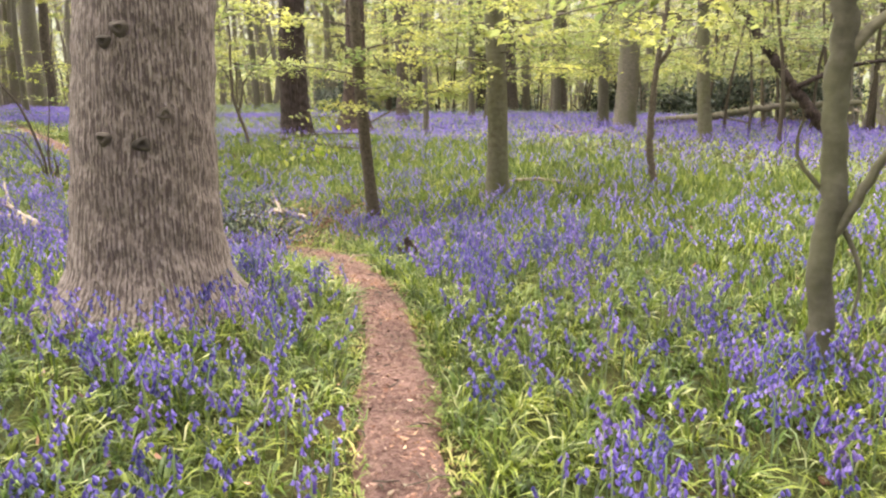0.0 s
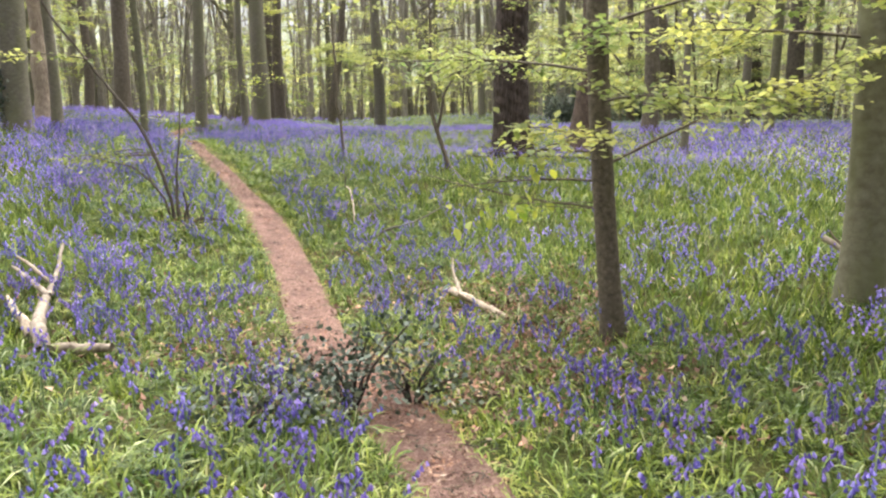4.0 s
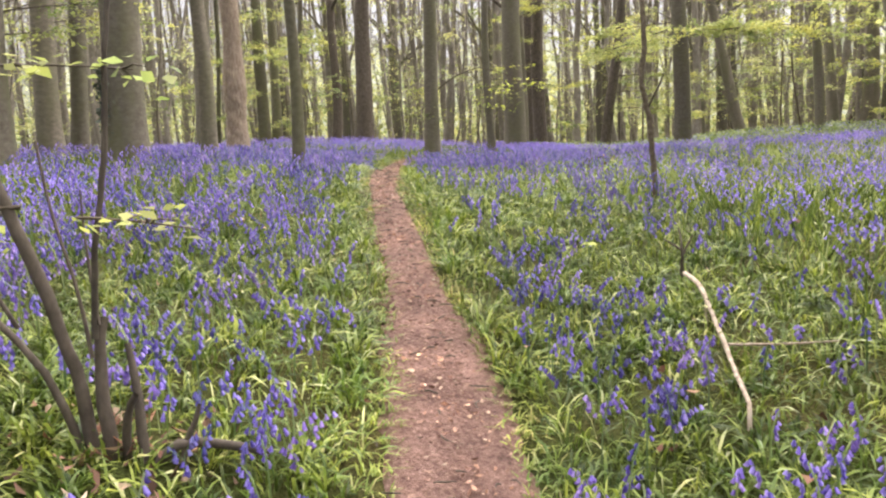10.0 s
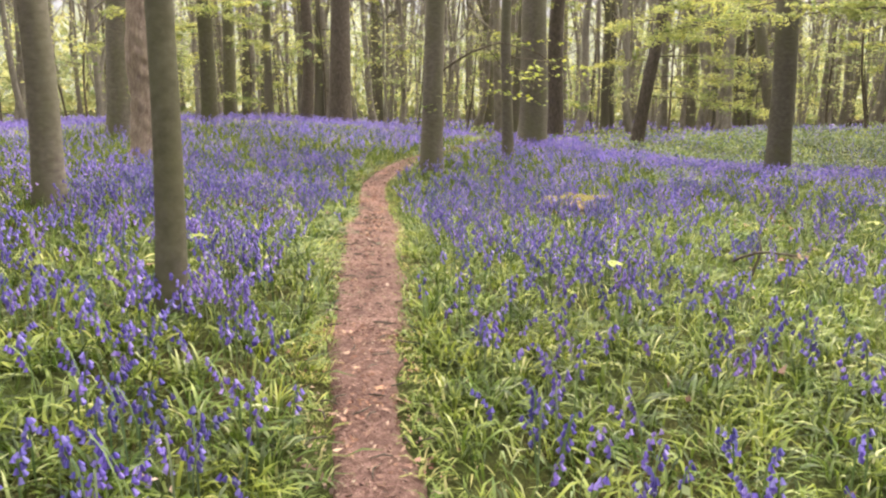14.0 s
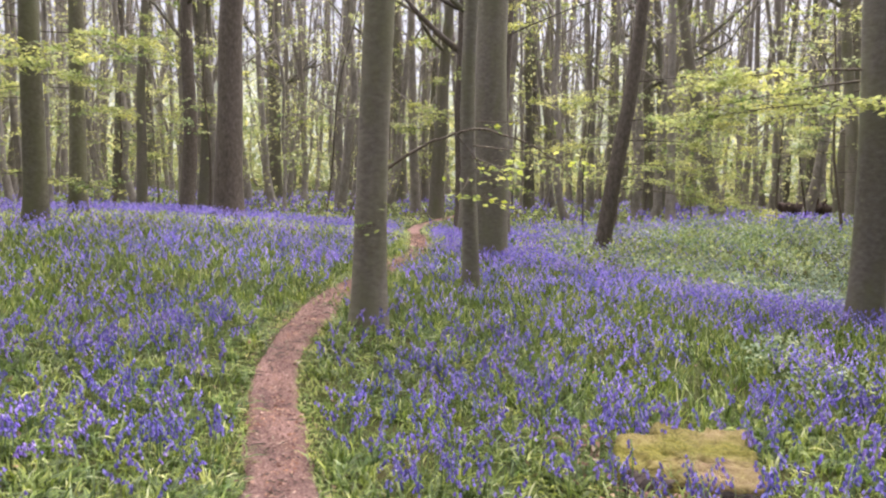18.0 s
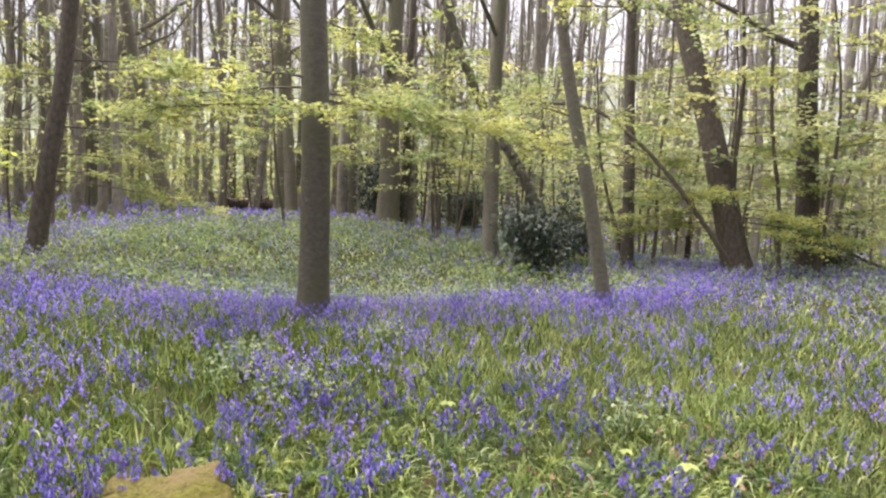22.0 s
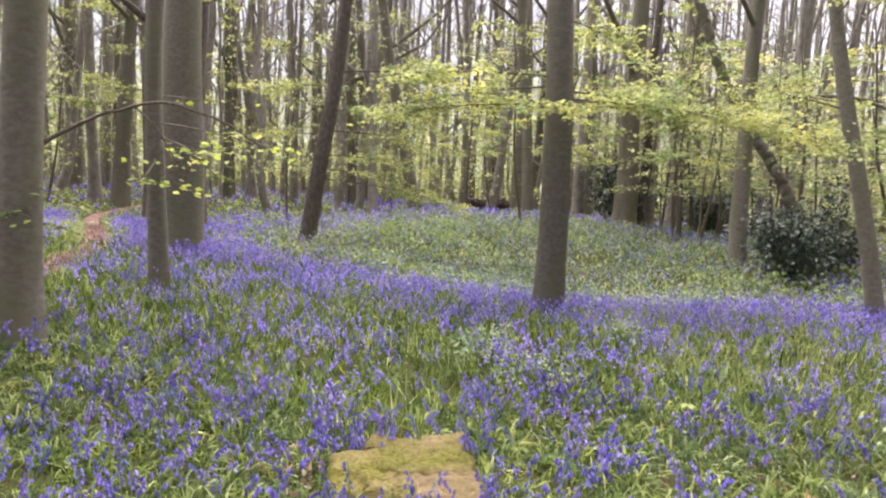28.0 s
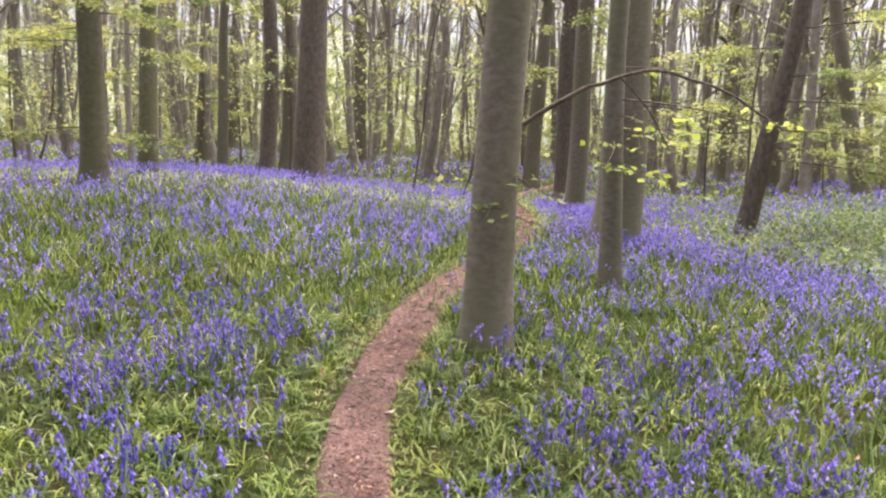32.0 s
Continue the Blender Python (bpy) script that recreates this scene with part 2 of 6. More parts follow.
SOIL, TRODDEN = soil_material(), path_material()
CHIP = leafy("dry_litter", ((0.0, (0.055, 0.028, 0.022)), (0.45, (0.17, 0.088, 0.07)), (0.88, (0.34, 0.205, 0.165)), (1.0, (0.5, 0.38, 0.31))), 0.8, 0.1, 0.2)
MOSS = bark("moss", (0.075, 0.068, 0.014), (0.17, 0.152, 0.028), (0.29, 0.26, 0.06), 1.0, 60, 0.03, (0.24, 0.155, 0.1))


# ---- the lie of the land ----
TILT = (-0.003, -0.253, 0.126)
RISES = (
    (0, 0, 3, -0.677),
    (-1, 5, 3, -0.113),
    (-3, 8.5, 2.5, -0.437),
    (-5.5, 11, 2.5, -0.763),
    (-8, 14, 3, 0.208),
    (-10.5, 17.5, 3.5, -0.244),
    (-14, 22, 4, -0.254),
    (-6, 22, 4, 0.306),
    (2, 9, 4, -0.257),
    (-12, 10, 4, -0.078),
    (-22, 26, 6, 0.884),
    (-11, 29, 5, 0.094),
    (2, 29, 6, 0.371),
    (-3, 14, 4, -0.338),
    (-6, 30.5, 2.6, -0.172),
    (-9.5, 30.5, 2.6, -0.725),
    (-4, 20, 3, -0.566),
    (-14, 15, 4, 0.525),
    (-20, 33, 6, -0.560),
    (-8, 40, 7, 0.804),
    (3, 40, 8, -0.751),
    (10, 26, 7, 0.526),
    (-13.3, 19.8, 1.2, -0.237),
    (-3.5, 17.5, 2, 0.379),
    (-3.9, 13.5, 1.6, 0.007),
    (-2.3, 10.8, 1.5, 0.095),
    (-8.5, 19, 2, 0.103),
    (2, 15, 3.5, 0.169),
    (-6.6, 11.2, 1.3, 0.380),
    (-5.7, 9, 1.2, 0.293),
)


def height(x, y):
    """Height of the woodland floor: a gentle slope with broad rises and hollows."""
    x, y = np.asarray(x, float), np.asarray(y, float)
    z = TILT[0] + TILT[1] * x / 20 + TILT[2] * y / 20
    for cx, cy, r, a in RISES:
        z = z + a * np.exp(-((x - cx) ** 2 + (y - cy) ** 2) / (2 * r * r))
    return z


def lattice(x, y, size, seed):
    """Smooth noise from 0 to 1 over the plan, with features of that size."""
    x, y = np.asarray(x) / size + 500, np.asarray(y) / size + 500
    i, j = np.floor(x).astype(int), np.floor(y).astype(int)
    u, v = x - i, y - j
    u, v = u * u * (3 - 2 * u), v * v * (3 - 2 * v)

    def h(a, b):
        q = np.sin(a * 127.1 + b * 311.7 + seed * 74.7) * 43758.5453
        return q - np.floor(q)

    return (h(i, j) * (1 - u) + h(i + 1, j) * u) * (1 - v) + (h(i, j + 1) * (1 - u) + h(i + 1, j + 1) * u) * v


TRACK = [(0.2, -8), (0.15, -3), (0.0, 0.6), (-0.13, 2.4), (-0.38, 4.43), (-0.65, 5.4), (-1.07, 6.45), (-1.4, 7.0), (-1.9, 7.65), (-2.55, 8.35), (-3.4, 9.4), (-4.75, 11.22),
         (-6.0, 12.55), (-7.4, 13.8), (-9.2, 15.4), (-10.0, 16.25), (-11.3, 17.6), (-12.3, 18.68), (-13.15, 19.58), (-13.8, 20.22), (-14.22, 20.65), (-14.66, 21.2), (-15.17, 22.15),
         (-15.73, 23.4), (-16.35, 25.5), (-17.0, 27.2), (-20.0, 32.0), (-23.1, 37.0), (-24.5, 43.0)]


def spline(points, step):
    """Points every step along a smooth curve through the given ones."""
    p = np.array(points, float)
    p = np.vstack([2 * p[0] - p[1], p, 2 * p[-1] - p[-2]])
    out = []
    for a, b, c, d in zip(p, p[1:], p[2:], p[3:]):
        k = max(2, int(np.linalg.norm(c - b) / step))
        for t in np.arange(k) / k:
            out.append(0.5 * (2 * b + (c - a) * t + (2 * a - 5 * b + 4 * c - d) * t * t + (3 * b - a - 3 * c + d) * t ** 3))
    out.append(p[-2])
    return np.array(out)


CENTRE = spline(TRACK, 0.1)
PASSED = CENTRE[CENTRE[:, 1] < 23]


def from_track(x, y, line=CENTRE):
    """Distance on the plan from the middle of the path."""
    best = np.full(np.shape(x), 1e9)
    for k in range(0, len(line), 2):
        best = np.minimum(best, (x - line[k, 0]) ** 2 + (y - line[k, 1]) ** 2)
    return np.sqrt(best)


# ---- meshes from arrays ----
def mesh_of(name, verts, tris=None, quads=None, mats=(), which=None, smooth=False):
    """A mesh from arrays of corners, triangles and four-cornered faces."""
    verts = np.asarray(verts, np.float32).reshape(-1, 3)
    tris = np.zeros((0, 3), np.int32) if tris is None else np.asarray(tris, np.int32).reshape(-1, 3)
    quads = np.zeros((0, 4), np.int32) if quads is None else np.asarray(quads, np.int32).reshape(-1, 4)
    me = bpy.data.meshes.new(name)
    me.vertices.add(len(verts))
    me.vertices.foreach_set("co", verts.ravel())
    total = len(tris) * 3 + len(quads) * 4
    me.loops.add(total)
    me.loops.foreach_set("vertex_index", np.concatenate([tris.ravel(), quads.ravel()]))
    me.polygons.add(len(tris) + len(quads))
    starts = np.concatenate([np.arange(len(tris)) * 3, len(tris) * 3 + np.arange(len(quads)) * 4]).astype(np.int32)
    me.polygons.foreach_set("loop_start", starts)
    if smooth:
        me.polygons.foreach_set("use_smooth", np.ones(len(tris) + len(quads), bool))
    for m in mats:
        me.materials.append(m)
    if which is not None:
        me.polygons.foreach_set("material_index", np.asarray(which, np.int32))
    me.update(calc_edges=True)
    return me


def part(name, data, parent, label=""):
    ob = new(name, data)
    ob.parent = parent
    return tagged(ob, label)


def tube(points, radii, sides, seed=0.0, rough=0.0, lobes=0.0, relief=None):
    """Corners and faces of a tapered, slightly uneven tube along points, closed at its end."""
    points, radii = np.asarray(points, float), np.asarray(radii, float)
    d = np.gradient(points, axis=0)
    d /= np.linalg.norm(d, axis=1)[:, None] + 1e-9
    ref = np.array([1.0, 0.2, 0.0]) if abs(d[0, 2]) > 0.5 else np.array([0.0, 0.0, 1.0])
    a = np.cross(d, ref)
    a /= np.linalg.norm(a, axis=1)[:, None] + 1e-9
    b = np.cross(d, a)
    th = np.arange(sides) * 2 * math.pi / sides
    n = len(points)
    wob = np.ones((n, sides))
    if rough:
        h = np.arange(n)[:, None] * 0.37
        wob += rough * (np.sin(3 * th[None] + h + seed) * 0.5 + np.sin(2 * th[None] - 1.7 * h + 2 * seed) * 0.5 + 0.6 * np.sin(5 * th[None] + 2.3 * h + 3 * seed))
    if lobes:
        wob += lobes * np.exp(-np.linspace(0, 1, n) * 14)[:, None] * (np.sin(5 * th[None] + seed) + 0.5 * np.sin(3 * th[None] + 2 * seed))
    if relief is not None:
        wob = wob + relief(np.broadcast_to(th[None], (n, sides)), np.broadcast_to(points[:, 2:3], (n, sides)))
    v = points[:, None] + (radii[:, None] * wob)[..., None] * (np.cos(th)[None, :, None] * a[:, None] + np.sin(th)[None, :, None] * b[:, None])
    i, j = np.meshgrid(np.arange(n - 1), np.arange(sides), indexing="ij")
    k = (j + 1) % sides
    q = np.stack([i * sides + j, i * sides + k, (i + 1) * sides + k, (i + 1) * sides + j], -1).reshape(-1, 4)
    return v.reshape(-1, 3), q


def furrows(count, depth, stretch, seed, wave=1.0):
    """Relief of ridged bark: long plates that part and meet again up the trunk."""
    def slanted(a, b, size, k):
        return lattice(0.83 * a + 0.55 * b, 0.83 * b - 0.55 * a, size, seed + k) + 0.5 * lattice(0.4 * a - 0.9 * b, 0.4 * b + 0.9 * a, size * 0.5, seed + k + 5) - 0.75

    def relief(th, z):
        u = th / (2 * math.pi) * count
        warp = wave * (1.5 * slanted(u * 0.6, z * 2.5, 1.0, 0) + 0.8 * slanted(u * 1.7, z * 8, 1.0, 1))
        ridge = np.abs(2 * ((u + warp) % 1.0) - 1) ** 0.7
        broken = np.clip(0.8 + 1.1 * slanted(u * 0.9, z * stretch, 1.0, 2), 0.25, 1)
        return depth * (ridge * broken - 0.4) + 0.4 * depth * slanted(u * 0.5, z * 3, 1.0, 3)
    return relief


def joined(pieces):
    """One pair of arrays from several (corners, four-cornered faces)."""
    vs, qs, o = [], [], 0
    for v, q in pieces:
        vs.append(v)
        qs.append(q + o)
        o += len(v)
    return np.concatenate(vs), np.concatenate(qs)


def leaves(places, size, rng, flat=0.35):
    """Small pointed, slightly folded leaves at the places: corners and faces."""
    n = len(places)
    az = rng.uniform(0, 2 * math.pi, n)
    s = size * rng.uniform(0.65, 1.25, n)
    dip = rng.normal(-0.15, flat, n)
    roll = rng.normal(0, flat, n)
    f = np.stack([np.cos(az) * np.cos(dip), np.sin(az) * np.cos(dip), np.sin(dip)], 1)
    r = np.stack([-np.sin(az), np.cos(az), np.zeros(n)], 1)
    u = np.cross(f, r)
    r = r * np.cos(roll)[:, None] + u * np.sin(roll)[:, None]
    s = s[:, None]
    u = np.cross(f, r)
    v = np.stack([places, places + f * s * 0.45 + r * s * 0.36 + u * s * 0.07, places + f * s, places + f * s * 0.45 - r * s * 0.36 + u * s * 0.07], 1)
    q = np.arange(n * 4).reshape(n, 4)
    return v.reshape(-1, 3), q


def broad_leaves(places, size, rng):
    """Oval beech leaves, folded along the midrib and hanging from the twig: corners, triangles and quads."""
    n = len(places)
    az, dip, roll = rng.uniform(0, 2 * math.pi, n), rng.normal(-0.55, 0.4, n), rng.normal(0, 0.35, n)
    s = (size * rng.uniform(0.6, 1.2, n))[:, None]
    f = np.stack([np.cos(az) * np.cos(dip), np.sin(az) * np.cos(dip), np.sin(dip)], 1)
    r = np.stack([-np.sin(az), np.cos(az), np.zeros(n)], 1)
    u = np.cross(f, r)
    r, u = r * np.cos(roll)[:, None] + u * np.sin(roll)[:, None], u * np.cos(roll)[:, None] - r * np.sin(roll)[:, None]
    rows = [places]
    for at, half in ((0.18, 0.22), (0.45, 0.33), (0.75, 0.23)):
        mid = places + f * s * at - u * s * 0.12 * at * at
        rows += [mid + r * s * half + u * s * half * 0.3, mid, mid - r * s * half + u * s * half * 0.3]
    rows.append(places + f * s - u * s * 0.14)
    k = np.arange(n)[:, None] * 11
    tris = np.concatenate([k + np.array([t]) for t in ((0, 1, 2), (0, 2, 3), (7, 10, 8), (8, 10, 9))])
    quads = np.concatenate([k + np.array([q]) for q in ((1, 4, 5, 2), (2, 5, 6, 3), (4, 7, 8, 5), (5, 8, 9, 6))])
    return np.stack(rows, 1).reshape(-1, 3), tris, quads


# ---- trees ----
def spray(start, heading, length, rise, rng, size=0.06, dense=26, droop=0.12, wide=0.5, thick=1.0):
    """A twig that reaches out level from start, with side twigs and leaves in a flat layer: (twig tubes, leaf places)."""
    t = np.linspace(0, 1, 6)
    side = np.array([-math.sin(heading), math.cos(heading)])
    ahead = np.array([math.cos(heading), math.sin(heading)])
    bend = rng.uniform(-0.25, 0.25)
    pts = np.stack([start[0] + length * (t * ahead[0] + bend * t * t * side[0]), start[1] + length * (t * ahead[1] + bend * t * t * side[1]),
                    start[2] + length * (rise * t - droop * t * t)], 1)
    r0 = (0.004 + 0.0045 * length) * thick
    tubes = [tube(pts, r0 * (1 - 0.8 * t), 4)]
    spots = []
    for k in range(max(5, int(length * 7))):
        u = rng.uniform(0.25, 1.0)
        p = np.array([np.interp(u, t, pts[:, c]) for c in range(3)])
        sgn = 1 if k % 2 else -1
        out = (ahead * rng.uniform(0.3, 0.8) + side * sgn * rng.uniform(0.5, 1.0)) * length * wide * rng.uniform(0.35, 0.8) * (1.15 - 0.6 * u)
        e = p + np.array([out[0], out[1], rng.normal(-0.03, 0.05) * length])
        if size < 0.1:
            tubes.append(tube(np.stack([p, (p + e) / 2 + [0, 0, 0.02 * length], e]), np.array([0.005, 0.004, 0.002]) * thick, 3))
        m = max(3, int(dense * np.linalg.norm(out)))
        w = rng.uniform(0.1, 1.05, m)[:, None]
        spots.append(p + (e - p) * w + rng.normal(0, 1, (m, 3)) * [0.08, 0.08, 0.03])
    return tubes, np.concatenate(spots)


def tree(name, label, x, y, r, lean=(0, 0), tall=16, bark_of=None, sides=12, sprays=(), limbs=8, first=5.0, sweep=(0, 0), spread=0.22, flare=0.26, rough=0.03, seed=1,
         leaf=None, size=0.06, dense=26, reach=(1.2, 2.6), levels=(1.8, 5.0), lobes=0.08, wander=0.05, bulge=None, relief=None, boughs=(), low=(), group="trees of the wood"):
    """A standing tree: trunk with root flare, limbs above, and level sprays of young leaves. lean: metres sideways per metre up."""
    rng = np.random.default_rng(seed)
    if leaf is None and size >= 0.08 and sides > 9:
        size, dense = size * 0.78, dense * 1.85
    z0 = float(height(x, y))
    top = new(name)
    top.location = (x, y, z0)
    tagged(top, label, "tree", group)
    h = np.concatenate([[-0.35, -0.1, 0.0, 0.08, 0.18, 0.32, 0.5, 0.75], np.arange(1.05, 6, 0.45 if sides > 9 else 0.8), np.arange(6, tall, 1.6), [tall]])
    if relief is not None:
        h = np.concatenate([np.arange(-0.3, 3.6, 0.03), np.arange(3.6, tall, 0.8), [tall]])
    ph = rng.uniform(0, 6.3, 4)
    hh = np.maximum(h, 0)
    cx = lean[0] * h + sweep[0] * hh ** 2 + wander * (np.sin(hh * 0.55 + ph[0]) - math.sin(ph[0])) + 0.4 * wander * (np.sin(hh * 1.4 + ph[2]) - math.sin(ph[2]))
    cy = lean[1] * h + sweep[1] * hh ** 2 + wander * (np.sin(hh * 0.5 + ph[1]) - math.sin(ph[1])) + 0.4 * wander * (np.sin(hh * 1.3 + ph[3]) - math.sin(ph[3]))
    rad = r * (1 - 0.72 * hh / tall) * (1 + flare * np.exp(-hh / spread) + 0.22 * flare * np.exp(-hh / (4 * spread)))
    if bulge:
        for at, amount, width in bulge:
            rad = rad * (1 + amount * np.exp(-((h - at) / width) ** 2))
    axis = np.stack([cx, cy, h], 1)
    v, q = tube(axis, rad, sides, seed, rough, lobes, relief)
    part("trunk", mesh_of("trunk", v, quads=q, mats=[bark_of or BEECH], smooth=True), top)

    def on(at):
        return np.array([np.interp(at, h, axis[:, c]) for c in range(3)]), float(np.interp(at, h, rad))

    for k in range(limbs):
        at = first + (tall - first) * ((k + rng.uniform(0.1, 0.9)) / limbs)
        p, pr = on(at)
        a = rng.uniform(0, 2 * math.pi)
        long = rng.uniform(0.22, 0.42) * (tall - at * 0.6)
        steep = rng.uniform(0.5, 1.3)
        t = np.linspace(0, 1, 6)
        w = rng.normal(0, 0.1, (6, 3)) * long * 0.5 * t[:, None]
        pts = p + np.stack([math.cos(a) * t * long, math.sin(a) * t * long, steep * long * t ** 1.2], 1) + w
        bits = [tube(pts, pr * 0.45 * (1 - 0.85 * t), 5)]
        for f in range(4):
            u = rng.uniform(0.3, 1)
            s = np.array([np.interp(u, t, pts[:, c]) for c in range(3)])
            e = s + rng.normal(0, 1, 3) * [0.3, 0.3, 0.25] * long + [0, 0, 0.25 * long]
            bits.append(tube(np.stack([s, (s + e) / 2 + rng.normal(0, 0.05, 3) * long, e]), np.array([0.16, 0.1, 0.04]) * pr, 3))
        v, q = joined(bits)
        part("limb", mesh_of("limb", v, quads=q, mats=[bark_of or BEECH], smooth=True), top)
    for pts, r0, r1 in boughs:
        p = spline(pts, 0.08)
        v, q = tube(p + rng.normal(0, 0.004, p.shape), np.linspace(r0, r1, len(p)), 6)
        part("bough", mesh_of("bough", v, quads=q, mats=[TWIG], smooth=True), top, "thin bare arching branch")
    for k in range(sprays if isinstance(sprays, int) else len(sprays)):
        if isinstance(sprays, int):
            at, a, long, rise = rng.uniform(*levels), rng.uniform(0, 2 * math.pi), rng.uniform(*reach), rng.uniform(-0.05, 0.3)
        else:
            at, a, long, rise = sprays[k][:4]
            a = radians(a)
        p, pr = on(at)
        tubes, spots = spray(p, a, long, rise, rng, size, sprays[k][4] if not isinstance(sprays, int) and len(sprays[k]) > 4 else dense)
        leafed(top, tubes, spots, size, rng, leaf)
    for at, a, long, rise, thick in low:
        tubes, spots = spray(on(at)[0], radians(a), long, rise, rng, size, thick, 0.05, 0.26, 0.5)
        v, q = joined(tubes)
        twig = part("branch", mesh_of("branch", v, quads=q, mats=[TWIG]), top)
        spots = spots[(np.hypot(spots[:, 0], spots[:, 1]) > 0.5 * long) & (from_track(spots[:, 0] + x, spots[:, 1] + y) > 0.55)]
        v, t3, q = broad_leaves(spots, 0.09, rng)
        part("foliage", mesh_of("foliage", v, tris=t3, quads=q, mats=[FRESH]), twig, "large fresh yellow-green leaves hanging from the twig")
    return top


def leafed(top, tubes, spots, size, rng, leaf=None):
    v, q = joined(tubes)
    twig = part("branch", mesh_of("branch", v, quads=q, mats=[TWIG]), top)
    v, q = leaves(spots, size, rng)
    part("foliage", mesh_of("foliage", v, quads=q, mats=[leaf or LEAF]), twig, "fresh yellow-green leaves in a flat spray")


def stems(name, label, x, y, lines, bark_of, category="sapling", sprays=(), size=0.06, dense=26, seed=3, sides=7, sink=0.05, group="", part_name="stem", leaf=None, drop=0.0):
    """A small woody plant or dead branch of several bent stems. lines: (points from the foot in metres, radius at the start and the end)."""
    rng = np.random.default_rng(seed)
    top = new(name)
    top.location = (x, y, float(height(x, y)) - drop)
    tagged(top, label, category, group)
    for pts, r0, r1 in lines:
        p = spline(pts, 0.06)
        p = p + rng.normal(0, 0.12, p.shape) * r0
        if sink and p[0, 2] < 0.06:
            p[0, 2] -= sink
        t = np.linspace(0, 1, len(p))
        v, q = tube(p, r0 + (r1 - r0) * t, sides, seed, 0.06)
        part(part_name, mesh_of(part_name, v, quads=q, mats=[bark_of], smooth=True), top)
    for foot, a, long, rise in sprays:
        tubes, spots = spray(np.array(foot, float), radians(a), long, rise, rng, size, dense)
        leafed(top, tubes, spots, size, rng, leaf)
    return top


# ---- ground ----
def axis_steps(lo, hi, fine, reach):
    inner = np.arange(lo, hi + fine, fine)
    grow = fine * 1.25 ** np.arange(1, 60)
    out = np.cumsum(grow)
    out = out[out < reach]
    return np.concatenate([lo - out[::-1], inner, inner[-1] + out])


gx, gy = axis_steps(-24, 8, 0.3, 1500), axis_steps(-3, 38, 0.3, 1500)
X, Y = np.meshgrid(gx, gy, indexing="ij")
Z = height(X, Y) - 0.01 + 0.04 * (lattice(X, Y, 0.7, 3) - 0.5)
near_path = from_track(X, Y)
Z = Z - 0.05 * np.exp(-(near_path / 0.28) ** 2)
i, j = np.meshgrid(np.arange(len(gx) - 1), np.arange(len(gy) - 1), indexing="ij")
w = len(gy)
quads = np.stack([i * w + j, (i + 1) * w + j, (i + 1) * w + j + 1, i * w + j + 1], -1).reshape(-1, 4)
ground = new("ground", mesh_of("ground", np.stack([X, Y, Z], -1), quads=quads, mats=[SOIL], smooth=True))
tagged(ground, "dark woodland soil under green leaves", "ground", kind="structure")


def path_ribbon():
    line = spline(TRACK, 0.06)
    d = np.gradient(line, axis=0)
    d /= np.linalg.norm(d, axis=1)[:, None]
    side = np.stack([d[:, 1], -d[:, 0]], 1)
    s = np.arange(len(line)) * 0.06
    across = np.linspace(-1, 1, 13)
    half = np.interp(line[:, 1], (-8, 2.5, 6.2, 8.2, 9, 9.9, 10.8, 11.6, 12.4, 12.9, 13.5, 14.2, 15.5, 17, 18.1, 19.3, 20.2, 23, 43), (0.2, 0.19, 0.2, 0.28, 0.295, 0.305, 0.26, 0.29, 0.27, 0.23, 0.185, 0.165, 0.175, 0.22, 0.26, 0.265, 0.215, 0.18, 0.16))
    half = half + 0.02 * np.sin(s * 0.9) + 0.02 * np.sin(s * 2.3 + 1)
    offs = half[:, None] * across[None] + (np.abs(across) ** 4)[None] * (0.06 * (lattice(s[:, None] * 3, across[None] * 2, 0.5, 9) - 0.5) + 0.03 * (lattice(s[:, None] * 9, across[None] * 2, 0.5, 19) - 0.5))
    p = line[:, None] + side[:, None] * offs[..., None]
    z = height(p[..., 0], p[..., 1]) + 0.012 - 0.055 * (np.abs(across) ** 6)[None] - 0.015 * (1 - across ** 2)[None] + 0.02 * (lattice(p[..., 0], p[..., 1], 0.16, 5) - 0.5)
    v = np.concatenate([p, z[..., None]], -1).reshape(-1, 3)
    n = len(across)
    i, j = np.meshgrid(np.arange(len(line) - 1), np.arange(n - 1), indexing="ij")
    q = np.stack([i * n + j, i * n + j + 1, (i + 1) * n + j + 1, (i + 1) * n + j], -1).reshape(-1, 4)
    return tagged(new("path", mesh_of("path", v, quads=q, mats=[TRODDEN], smooth=True)), "narrow trodden earth path with reddish brown litter", "path", kind="structure")


path_ribbon()


